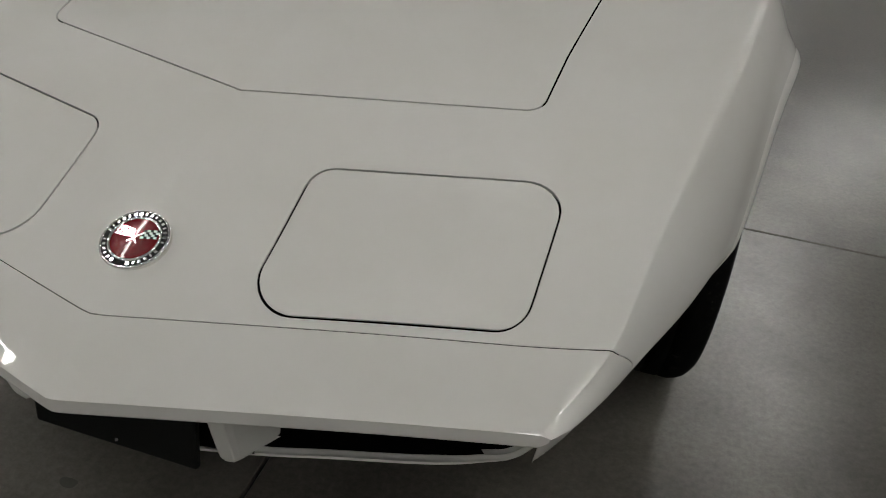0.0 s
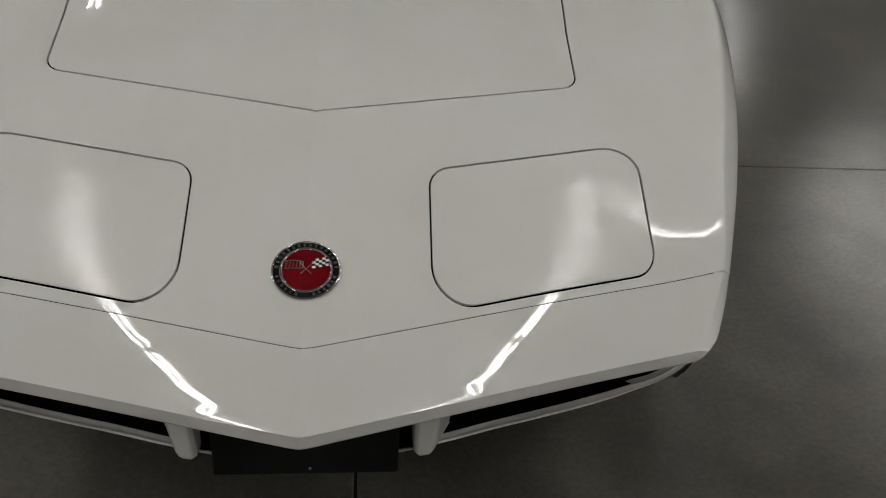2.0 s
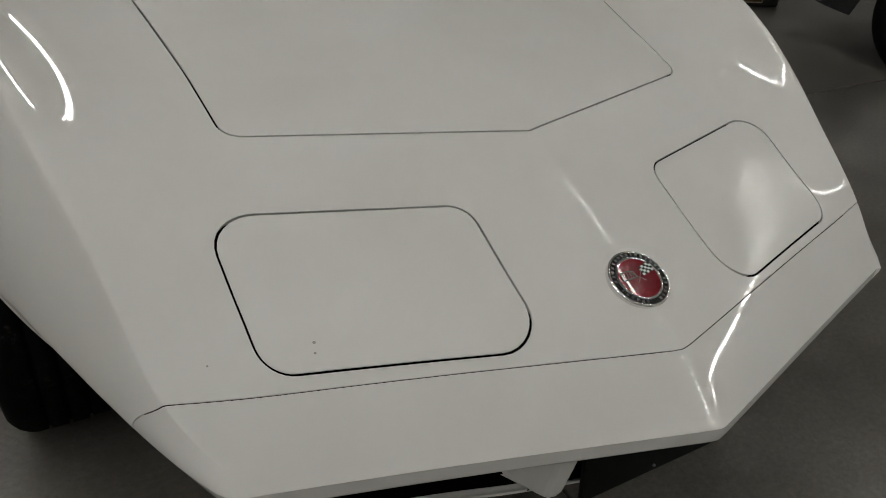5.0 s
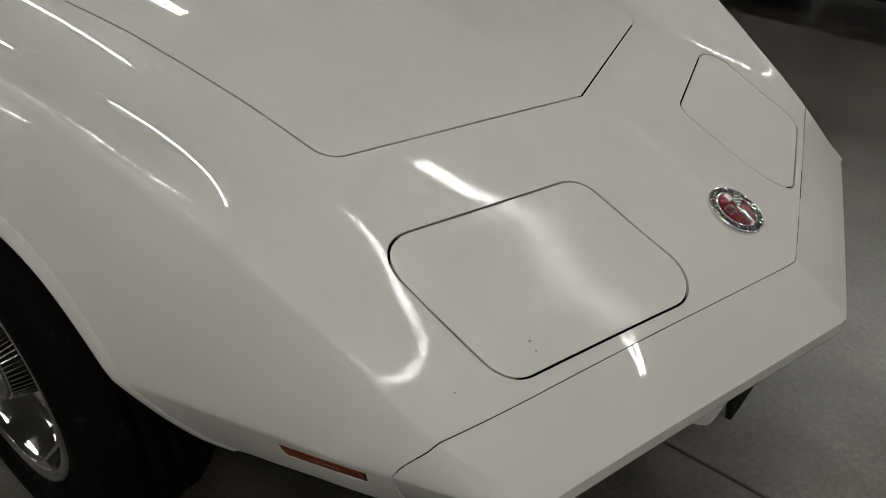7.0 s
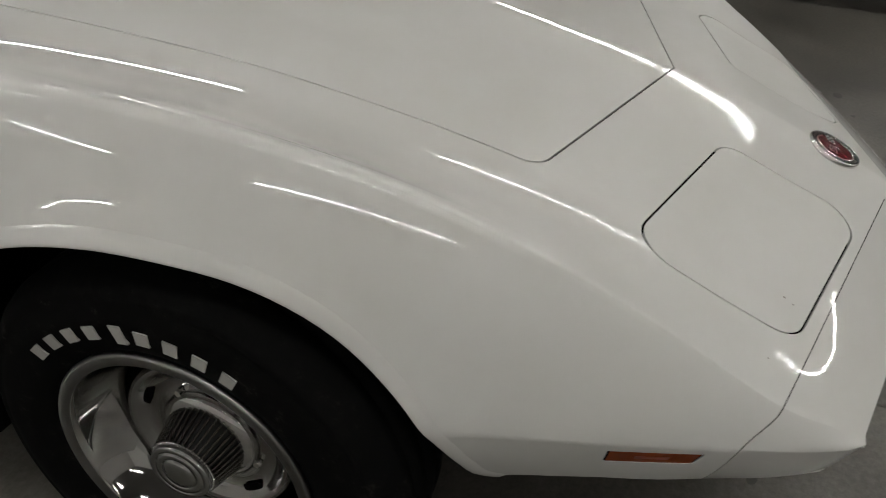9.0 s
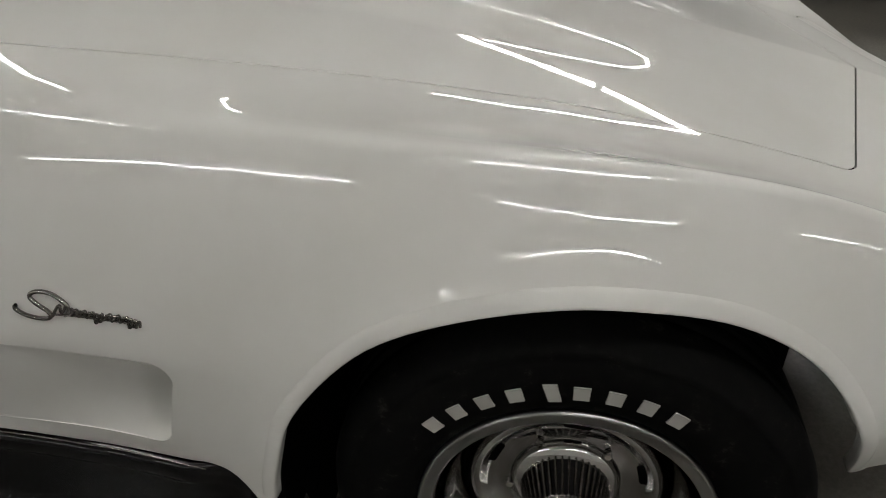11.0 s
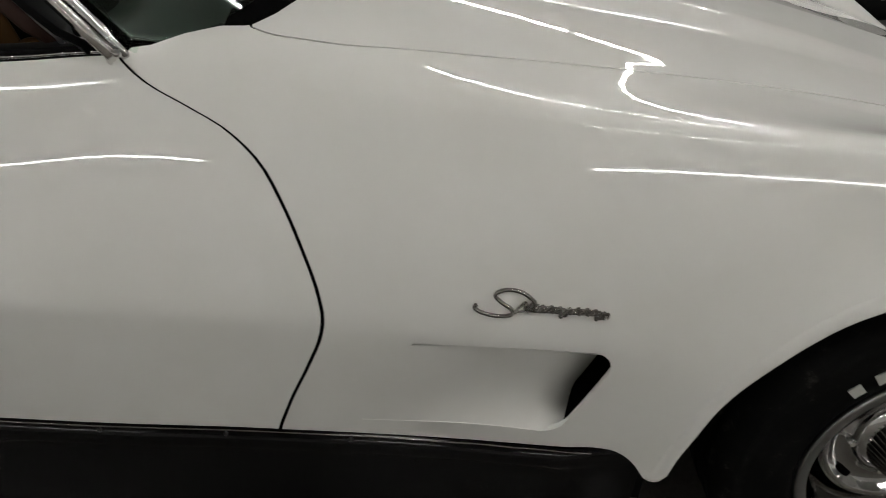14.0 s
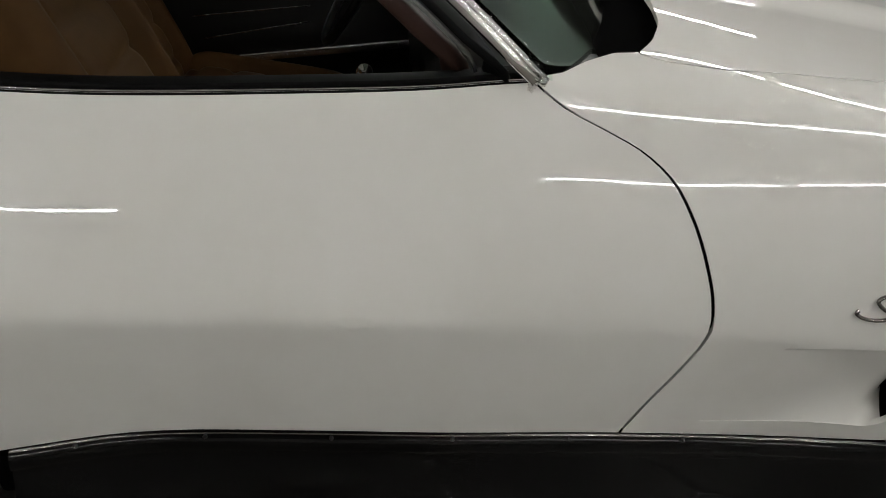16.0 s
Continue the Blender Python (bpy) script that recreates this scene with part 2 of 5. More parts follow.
def build_skin():
    v = np.maximum(VG, 0)[None, :]
    u = UG[:, None]
    xc, zc, xw, zw, xb, zb = (f(v) for f in (CREST_X, CREST_Z, WIDE_X, WIDE_Z, LOW_X, LOW_Z))
    k = shear(v)
    # over the top
    ut = np.clip(u, 0, 1)
    x = ut * xc
    z = base_height(x, v)
    x0 = xc * np.interp(v, [0, .1, .3, .5, 1.0, 1.45, 1.8, 2.1, 4.7], [.9, .78, .68, .66, .66, .70, .76, .76, .7])
    s = np.clip((x - x0) / (xc - x0), 0, 1)
    z = z + (zc - base_height(xc, v)) * s ** 2
    z = z - corner_drop(x, v)
    y = v + k * fold_run(x, FOLD_GRID)
    # flank
    t = np.clip(u - 1, 0, 1)
    b = np.interp(v, [0, .3, .6, .9, 1.2, 1.6, 2.1, 2.5, 4.7], [.9, .95, 1.05, 1.12, 1.0, .92, .88, .70, .67])
    c = np.interp(v, [0, .3, .6, .9, 1.2, 1.6, 2.1, 2.5, 4.7], [.36, .34, .29, .25, .27, .32, .36, .37, .36])
    zt = zc - corner_drop(xc, v)
    x1, z1 = xc + (xw - xc) * b, zt - (zt - zw) * c
    fx = (1 - t) ** 2 * xc + 2 * t * (1 - t) * x1 + t * t * xw
    fz = (1 - t) ** 2 * zt + 2 * t * (1 - t) * z1 + t * t * zw
    # below the crease
    r = np.clip(u - 2, 0, 1)
    lx = xw + (xb - xw) * (.75 * r + .25 * r * r)
    lz = zw + (zb - zw) * r
    x = np.where(u <= 1, x, np.where(u <= 2, fx, lx))
    z = np.where(u <= 1, z, np.where(u <= 2, fz, lz))
    down = np.clip((u - 1) / 2, 0, 1)
    y = y + .035 * down * (1 - step(.25, .7, v)) * step(0, .08, v)
    g = np.stack([x + 0 * y, y, z + 0 * y], -1)
    # the front lip folds down and back under
    d = np.maximum(-VG, 0)[None, :] * np.ones_like(u)
    rr = .0065
    a = np.clip(d / rr, 0, np.pi / 2)
    drop = rr * (1 - np.cos(a)) + np.clip(d - rr * np.pi / 2, 0, .017)
    out = rr * np.sin(a)
    back = np.maximum(d - rr * np.pi / 2 - .017, 0)
    g[..., 2] -= drop * np.where(u < 1, 1, np.clip(1 - (u - 1), 0, 1))
    g[..., 1] += back
    # the wheel arches' lips flare out
    for yc in (1.03, 3.519):
        r = np.hypot(g[..., 1] - yc, g[..., 2] - .335)
        rear = .35 + .65 * step(-.30, .15, g[..., 1] - yc)
        g[..., 0] += .031 * rear * np.exp(-((r - .390) / .036) ** 2) * (u > 1.15) * np.where(g[..., 1] > yc, step(.10, .2, g[..., 2]), step(.25, .33, g[..., 2]))
    # soften crest and crease
    iters = np.interp(VG, [0, .1, .3, .6, .9, 1.2, 4.7], [2, 2, 4, 9, 19, 27, 30])
    for i in range(30):
        on = (iters > i)[None, :, None]
        for lo, hi, most in ((58, 125, 99), (150, 172, 6)):
            if i < most:
                seg = g[lo - 1:hi + 1]
                g[lo:hi] = np.where(on, .25 * seg[:-2] + .5 * seg[1:-1] + .25 * seg[2:], g[lo:hi])
    i0 = int(np.searchsorted(VG, .03))
    for _ in range(10):
        seg = g[:, i0 - 1:]
        g[:, i0:-1] = .25 * seg[:, :-2] + .5 * seg[:, 1:-1] + .25 * seg[:, 2:]
    # fair the fender along its length
    w = (step(.55, .75, VG) * (1 - step(1.9, 2.1, VG)))[None, 1:-1, None]
    for _ in range(70):
        g[:, 1:-1] = g[:, 1:-1] * (1 - w) + w * (.25 * g[:, :-2] + .5 * g[:, 1:-1] + .25 * g[:, 2:])
    return g


SKIN = build_skin()


def _cr(t):
    return np.stack([-.5 * t + t * t - .5 * t ** 3, 1 - 2.5 * t * t + 1.5 * t ** 3, .5 * t + 2 * t * t - 1.5 * t ** 3, -.5 * t * t + .5 * t ** 3], -1)


def skin(u, v):
    """Places on the skin; u below nought is the car's other side."""
    u, v = np.asarray(u, float), np.asarray(v, float)
    sign = np.where(u < 0, -1.0, 1.0)
    fu = np.clip(np.abs(u), 0, 2.99999) * UN
    fv = np.interp(v, VG, np.arange(len(VG)))
    iu, iv = np.floor(fu).astype(int), np.minimum(np.floor(fv).astype(int), len(VG) - 2)
    wu, wv = _cr(fu - iu), _cr(fv - iv)
    out = np.zeros(u.shape + (3,))
    for a in range(4):
        ia = iu + a - 1
        flip = np.where(ia < 0, -1.0, 1.0)
        ia = np.clip(np.abs(ia), 0, NU - 1)
        for b in range(4):
            ib = np.clip(iv + b - 1, 0, len(VG) - 1)
            p = SKIN[ia, ib].copy()
            p[..., 0] *= flip
            out += p * (wu[..., a] * wv[..., b])[..., None]
    # the nose's middle crease is tighter than the grid
    x = out[..., 0]
    out[..., 1] += shear(v) * (fold_run(x, FOLD) - fold_run(x, FOLD_GRID))
    # the car's left fender stands a little wider than the right
    out[..., 0] += np.where(sign > 0, .010, 0) * step(.8, 1.5, np.abs(u)) * (1 - step(1.3, 1.9, v)) * step(.1, .3, v)
    out[..., 0] *= sign
    return out


def skin_normal(u, v):
    e = .0014
    du = skin(np.asarray(u) + e, v) - skin(np.asarray(u) - e, v)
    dv = skin(u, np.asarray(v) + e) - skin(u, np.asarray(v) - e)
    n = np.cross(du, dv)
    return n / np.maximum(np.linalg.norm(n, axis=-1, keepdims=True), 1e-12)


def on_top(x, y):
    """Plan place to skin parameters."""
    v = y - .285 * abs(x)
    for _ in range(30):
        v = .5 * v + .5 * (y - float(shear(v)) * float(fold_run(x, FOLD)))
    return x / float(CREST_X(max(v, 0))), v


def on_side(y, z, side=-1):
    """Side elevation place to skin parameters; side -1 is the car's right."""
    v = y - float(shear(y)) * .7
    u = 2.0
    us = UG[60:]
    for _ in range(13):
        zs = skin(us, np.full(us.shape, v))[:, 2]
        zs = np.minimum.accumulate(zs)
        u = float(np.interp(-z, -zs, us))
        v += .8 * (y - float(skin(u, v)[1]))
    return side * u, v


def metric(u):
    a = np.abs(u)
    m = np.where(a <= 1, .72 * a, np.where(a <= 2, .72 + .36 * (a - 1), 1.08 + .27 * (a - 2)))
    return np.sign(u) * m


def unmetric(m):
    a = np.abs(m)
    u = np.where(a <= .72, a / .72, np.where(a <= 1.08, 1 + (a - .72) / .36, 2 + (a - 1.08) / .27))
    return np.sign(m) * u


def resample(loop, gap=.01):
    out = []
    for p, q in zip(loop, loop[1:] + loop[:1]):
        n = max(1, int(math.hypot(q[0] - p[0], q[1] - p[1]) / gap))
        out += [(p[0] + (q[0] - p[0]) * i / n, p[1] + (q[1] - p[1]) * i / n) for i in range(n)]
    return out


def rounded(points, radii, n=8):
    """A closed outline with its corners rounded off."""
    out = []
    c = len(points)
    for i in range(c):
        p, a, b = Vector(points[i]), Vector(points[i - 1]), Vector(points[(i + 1) % c])
        r = radii[i]
        if r <= 0:
            out.append(tuple(p))
            continue
        da, db = (a - p).normalized(), (b - p).normalized()
        ang = da.angle(db)
        d = min(r / math.tan(ang / 2), .48 * (a - p).length, .48 * (b - p).length)
        r2 = d * math.tan(ang / 2)
        mid = p + (da + db).normalized() * (r2 / math.sin(ang / 2))
        s, e = p + da * d - mid, p + db * d - mid
        turn = s.angle_signed(e)
        for k in range(n + 1):
            w = Vector(s)
            w.rotate(Matrix.Rotation(-turn * k / n, 2))
            out.append(tuple(mid + w))
    return out


def offset_loop(loop, d):
    """Moves a closed outline outwards by d (inwards below nought)."""
    p = np.array(loop)
    nxt, prv = np.roll(p, -1, 0), np.roll(p, 1, 0)
    t = nxt - prv
    t /= np.maximum(np.linalg.norm(t, axis=1, keepdims=True), 1e-9)
    area = .5 * np.sum(p[:, 0] * nxt[:, 1] - nxt[:, 0] * p[:, 1])
    n = np.stack([t[:, 1], -t[:, 0]], 1) * (1 if area > 0 else -1)
    return [tuple(q) for q in p + n * d]


def inside(px, py, loop):
    q = np.array(loop)
    x0, y0 = q[:, 0], q[:, 1]
    x1, y1 = np.roll(x0, -1), np.roll(y0, -1)
    c = np.zeros(px.shape, bool)
    for a, b, e, f in zip(x0, y0, x1, y1):
        if b != f:
            c ^= ((b > py) != (f > py)) & (px < (e - a) * (py - b) / (f - b) + a)
    return c


def skin_panel(name, outline, mat, parent, holes=(), grid=.022, edge=.014, label="", sink=0.0):
    """A panel of the skin inside an outline given as metric (across, along), with a folded edge."""
    from mathutils import geometry
    loops = [resample(list(outline))] + [resample(list(h)) for h in holes]
    edge_pts = np.array([p for lp in loops for p in lp])
    lo, hi = edge_pts.min(0), edge_pts.max(0)
    gx, gy = np.meshgrid(np.arange(lo[0] + grid * .37, hi[0], grid), np.arange(lo[1] + grid * .41, hi[1], grid))
    gx, gy = gx.ravel(), gy.ravel()
    keep = inside(gx, gy, loops[0])
    for h in loops[1:]:
        keep &= ~inside(gx, gy, h)
    gx, gy = gx[keep], gy[keep]
    near = (.0, .0018, .004, .007, .011)
    for line, ahead in ((-.72, 1.25), (0, 1.6), (.72, 1.25)):
        for off in sorted({d * q for d in near for q in (-1, 1)}):
            cy = np.arange(lo[1] + .006, min(hi[1], ahead), .012)
            cx = np.full(cy.shape, line + off)
            ok = inside(cx, cy, loops[0])
            for h in loops[1:]:
                ok &= ~inside(cx, cy, h)
            if off == -near[-1]:
                away = (np.abs(gx - line) > .018) | (gy > ahead)
                gx, gy = gx[away], gy[away]
            gx, gy = np.r_[gx, cx[ok]], np.r_[gy, cy[ok]]
    far = np.ones(gx.shape, bool)
    for s in range(0, len(edge_pts), 200):
        e = edge_pts[s:s + 200]
        far &= ((gx[:, None] - e[None, :, 0]) ** 2 + (gy[:, None] - e[None, :, 1]) ** 2).min(1) > np.minimum(grid * .4, .005) ** 2
    pts = [Vector(p) for p in edge_pts] + [Vector((a, b)) for a, b in zip(gx[far], gy[far])]
    edges, base = [], 0
    for lp in loops:
        edges += [(base + i, base + (i + 1) % len(lp)) for i in range(len(lp))]
        base += len(lp)
    vs, _, fs, orig, _, _ = geometry.delaunay_2d_cdt(pts, edges, [], 0, 1e-6)
    m = np.array([tuple(p) for p in vs])
    tri = np.array([tuple(q) for q in fs])
    c = m[tri].mean(1)
    keep = inside(c[:, 0], c[:, 1], loops[0])
    for h in loops[1:]:
        keep &= ~inside(c[:, 0], c[:, 1], h)
    tri = tri[keep]
    u, v = unmetric(m[:, 0]), m[:, 1]
    pos, nrm = skin(u, v), skin_normal(u, v)
    pos = pos - nrm * sink
    fn = np.cross(pos[tri[:, 1]] - pos[tri[:, 0]], pos[tri[:, 2]] - pos[tri[:, 0]])
    flip = (fn * nrm[tri[:, 0]]).sum(1) < 0
    tri[flip] = tri[flip][:, ::-1]
    # edges used once are the rim: fold them inwards
    cnt = {}
    for a, b, d in tri:
        for p, q in ((a, b), (b, d), (d, a)):
            cnt[(p, q)] = cnt.get((p, q), 0) + 1
    rim = [(p, q) for (p, q) in cnt if (q, p) not in cnt]
    verts, normals, faces = list(pos), list(nrm), [tuple(t) for t in tri]
    if edge:
        side = {}
        for p, q in rim:
            t = pos[q] - pos[p]
            w = np.cross(t, nrm[p])
            w /= max(np.linalg.norm(w), 1e-9)
            for i in (p, q):
                side[i] = side.get(i, 0) + w
        idx = {}
        for i, w in side.items():
            w = w / max(np.linalg.norm(w), 1e-9)
            n0 = nrm[i]
            idx[i] = len(verts)
            mid = w * .7 + n0 * .7
            verts += [pos[i], pos[i] + w * .0004 - n0 * .0010, pos[i] - w * .0035 - n0 * .0040, pos[i] - w * .004 - n0 * edge]
            normals += [mid, w, w, w]
        for p, q in rim:
            a, b = idx[p], idx[q]
            faces += [(a + 1, b + 1, b, a), (a + 2, b + 2, b + 1, a + 1), (a + 3, b + 3, b + 2, a + 2)]
    return link_mesh(name, verts, faces, mat, parent, label, True, normals)


def uv_loop(points):
    return [(float(metric(u)), v) for u, v in points]


car = tagged(new("sports_car"), "glossy white classic sports coupe parked on polished concrete", "car")

GAP = .0019
DOOR_GAP = .0031
# hood outline in plan, one half then mirrored
HOOD_HALF = [(0, .509), (.471, .645), (.481, .81), (.505, 1.05), (.572, 1.48), (.610, 1.80), (.620, 1.98), (.610, 2.08), (.594, 2.114), (.556, 2.082), (.488, 2.051), (.40, 2.038), (.2, 2.03), (0, 2.03)]
_pts = HOOD_HALF + [(-x, y) for x, y in reversed(HOOD_HALF[1:-1])]
_rad = [0, .042, .3, .8, .8, .6, .3, .1, .006, .10, .20, .4, .3, 0]
_rad = _rad + list(reversed(_rad[1:-1]))
HOOD_XY = rounded(_pts, _rad)
HOOD = uv_loop([on_top(x, y) for x, y in resample(HOOD_XY, .012)])
skin_panel("hood", offset_loop(HOOD, -GAP), WHITE, car)

LAMP_HALF = [(.183, .402), (.549, .509), (.542, .267), (.179, .161)]
LAMP_XY = rounded(LAMP_HALF, [.045, .05, .052, .052])
LAMP_L = uv_loop([on_top(x, y) for x, y in resample(LAMP_XY, .015)])
LAMP_RIGHT = rounded([(.183, .402), (.546, .508), (.540, .271), (.180, .165)], [.045, .05, .052, .052])
LAMP_R = uv_loop([on_top(-x, y) for x, y in resample(LAMP_RIGHT, .015)])
for lp in (LAMP_R, LAMP_L):
    skin_panel("headlamp_door", offset_loop(lp, -GAP), LAMP_PAINT, car)

# bumper cap ahead of the seam
SEAM = .098


def seam_run(gap):
    """The seam from the car's right to its left; it runs back a little down the flanks."""
    m = np.linspace(-float(metric(2.999)), float(metric(2.999)), 151)
    back = .017 * step(1.05, 2.1, np.abs(unmetric(m)))
    return [(float(a), SEAM + float(b) + gap) for a, b in zip(m, back)]


cap = seam_run(-.0007) + [(float(metric(2.999)) - 2 * float(metric(2.999)) * i / 150, .0) for i in range(151)]
bumper = skin_panel("bumper_cap", cap, BUMPER_PAINT, car, grid=.012, edge=0)
# its lip, folded down and under
lip_u = np.linspace(-1.75, 1.75, 330)
for k in (-1, 0, 1):
    lip_u = np.r_[lip_u[np.abs(lip_u - k) > .018], k + np.array((-.015, -.01, -.006, -.0025, 0, .0025, .006, .01, .015))]
lu, lv = np.meshgrid(np.sort(lip_u), np.arange(0, -.0751, -.0025), indexing="ij")
lp_n = skin_normal(lu, np.minimum(lv, -.0001))
lp_p = skin(lu, lv)
m1 = lu.shape[1]
link_mesh("lip", lp_p.reshape(-1, 3), [(i * m1 + j, i * m1 + j + 1, (i + 1) * m1 + j + 1, (i + 1) * m1 + j) for i in range(lu.shape[0] - 1) for j in range(m1 - 1)], BUMPER_PAINT, bumper, "", True, lp_n.reshape(-1, 3))

# front body: fenders and header, with the openings
ARCH_KEYS = [(.556, .352), (.583, .341), (.612, .345), (.634, .372), (.648, .42), (.677, .506), (.716, .575), (.777, .642), (.874, .697), (.968, .718), (1.072, .722), (1.196, .690), (1.288, .638), (1.356, .565), (1.409, .476), (1.430, .40), (1.4430, .345), (1.453, .293)]
# the fender's lower edge behind the wheel: a rounded tip, a short rise, then the line of the sill
TIP = [(1.462, .2835), (1.476, .2845), (1.4865, .297)]
LOW_EDGE = [(1.496, .309), (1.510, .321), (1.528, .328), (1.555, .325), (1.60, .308), (1.69, .2905), (1.78, .2865)]


def spline_through(keys, n):
    k = np.array(keys)
    s = np.r_[0, np.cumsum(np.linalg.norm(np.diff(k, axis=0), axis=1))]
    fy, fz = curve_fn(list(zip(s, k[:, 0]))), curve_fn(list(zip(s, k[:, 1])))
    q = np.linspace(0, s[-1], n)
    return list(zip(fy(q).tolist(), fz(q).tolist()))


ARCH_KEYS = [(y, z + .005 * float(step(.45, .65, z))) for y, z in ARCH_KEYS]
ARCH = spline_through(ARCH_KEYS, 60)
DOOR_CUT = [(2.064, .303), (2.040, .385), (2.012, .465), (1.993, .53), (1.990, .56), (1.997, .60), (2.020, .665), (2.046, .72), (2.079, .768), (2.122, .800), (2.174, .822), (2.235, .845), (2.283, .872)]
DOOR_CUT = spline_through(DOOR_CUT, 40)
BASE_LINE = [(.648, 2.235), (.620, 2.195), (.598, 2.150), (.594, 2.118)]


def body_half(side):
    """From the seam's lower end, over the wheel arch, up the door's edge to the hood's rear corner."""
    p = [on_side(y, z, side) for y, z in ARCH]
    p[0] = (side * 2.999, p[0][1])
    p += [on_side(y, z, side) for y, z in spline_through([ARCH_KEYS[-1]] + TIP + LOW_EDGE, 50)[1:]]
    p += [(side * 2.999, v) for v in (1.86, 1.92, 2.0)]
    p += [(side * 2.999, on_side(*DOOR_CUT[0], side)[1] - DOOR_GAP)]
    cut = [on_side(y - DOOR_GAP, z, side) for y, z in DOOR_CUT[1:]]
    p += cut
    p += [on_top(side * x, y) for x, y in BASE_LINE]
    return uv_loop(p)


hood_out = offset_loop(HOOD, GAP)
# the hood's outline from one rear corner forward round to the other
xs = np.array([p[0] for p in hood_out])
ys = np.array([p[1] for p in hood_out])
i_l = int(np.argmax(ys - 10 * (xs < 0)))
i_r = int(np.argmax(ys - 10 * (xs > 0)))


def run_between(a, b):
    n = len(hood_out)
    one = [(a + k) % n for k in range((b - a) % n + 1)]
    two = [(a - k) % n for k in range((a - b) % n + 1)]
    return one if ys[one].min() < ys[two].min() else two


front = body_half(-1) + [hood_out[i] for i in run_between(i_r, i_l)] + list(reversed(body_half(1))) + seam_run(.0007)[::-1]
VENT = rounded([(1.563, .541), (1.624, .338), (1.935, .333), (1.862, .5255)], [.030, .046, .004, .004])
MARK = [(.470, .489), (.3565, .489), (.365, .452), (.474, .451)]


def vent_loop(side):
    return uv_loop([on_side(y, z, side) for y, z in resample(VENT, .015)])


def mark_loop(side, d=0.0):
    lp = uv_loop([on_side(y, z, side) for y, z in resample(MARK, .01)])
    return offset_loop(lp, d) if d else lp


skin_panel("front_body", front, WHITE, car, holes=[offset_loop(LAMP_L, GAP), offset_loop(LAMP_R, GAP), vent_loop(-1), vent_loop(1), mark_loop(-1), mark_loop(1)])


# Black sheet under the skin; its colour stands in for shade in gaps
def shade_shell(name, u0, u1, v0, v1, depth, skip=None):
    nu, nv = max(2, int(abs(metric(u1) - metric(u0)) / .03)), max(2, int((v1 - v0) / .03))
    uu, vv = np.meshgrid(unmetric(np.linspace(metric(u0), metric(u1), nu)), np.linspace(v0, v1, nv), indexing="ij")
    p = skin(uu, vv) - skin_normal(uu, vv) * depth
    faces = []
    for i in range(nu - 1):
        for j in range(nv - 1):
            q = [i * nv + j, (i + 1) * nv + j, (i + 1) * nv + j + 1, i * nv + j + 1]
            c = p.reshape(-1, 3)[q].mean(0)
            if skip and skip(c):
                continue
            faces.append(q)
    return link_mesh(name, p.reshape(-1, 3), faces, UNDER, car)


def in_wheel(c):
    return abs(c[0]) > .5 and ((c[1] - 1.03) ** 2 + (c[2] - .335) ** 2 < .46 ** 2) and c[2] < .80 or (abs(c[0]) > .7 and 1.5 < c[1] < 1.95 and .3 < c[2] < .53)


shade_shell("under_skin_shade", -1.9, 1.9, .075, 2.16, .030, in_wheel)
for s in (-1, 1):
    shade_shell("under_skin_shade", s * 1.9, s * 2.9, 1.86, 2.16, .03, in_wheel)

# doors
DOOR_REAR = [(3.06, .27), (3.10, .40), (3.12, .55), (3.16, .70), (3.20, .78), (3.22, .838)]


def door_loop(side):
    p = [(side * 2.999, on_side(*DOOR_CUT[0], side)[1] + DOOR_GAP)]
    p += [on_side(y + DOOR_GAP, z, side) for y, z in DOOR_CUT[1:]]
    last = p[-1]
    p += [(last[0], v) for v in np.linspace(last[1] + .02, DOOR_REAR[-1][0], 40)]
    p += [on_side(y, z, side) for y, z in reversed(DOOR_REAR[1:-1])]
    p += [(side * 2.999, 3.05)]
    return uv_loop(p)


for s in (-1, 1):
    skin_panel("door", door_loop(s), WHITE, car, grid=.03)
    shade_shell("under_skin_shade", s * 1.05, s * 2.95, 1.98, 3.3, .022)

# the nose's underside: grille, posts, lower bar, plate holder
def sweep(path, section, closed=False):
    """A section of (across, up) carried along a path of points."""
    verts, faces = [], []
    p = [Vector(q) for q in path]
    m = len(section)
    for i, q in enumerate(p):
        t = (p[min(i + 1, len(p) - 1)] - p[max(i - 1, 0)]).normalized()
        side = t.cross(Vector((0, 0, 1)))
        side = side.normalized() if side.length > 1e-6 else Vector((1, 0, 0))
        up = side.cross(t).normalized()
        verts += [q + side * a + up * b for a, b in section]
    for i in range(len(p) - 1):
        for k in range(m):
            faces.append((i * m + k, i * m + (k + 1) % m, (i + 1) * m + (k + 1) % m, (i + 1) * m + k))
    bm = bmesh.new()
    vs = [bm.verts.new(v) for v in verts]
    for fc in faces:
        bm.faces.new([vs[k] for k in fc])
    if not closed:
        bm.faces.new([vs[k] for k in range(m)])
        bm.faces.new([vs[(len(p) - 1) * m + k] for k in reversed(range(m))])
    bmesh.ops.recalc_face_normals(bm, faces=bm.faces[:])
    return bm


def ring_section(w, h, r, n=4):
    out = []
    for cx, cy, a0 in ((w - r, h - r, 0), (-w + r, h - r, 90), (-w + r, -h + r, 180), (w - r, -h + r, 270)):
        out += [(cx + r * math.cos(radians(a0 + 90 * k / n)), cy + r * math.sin(radians(a0 + 90 * k / n))) for k in range(n + 1)]
    return out


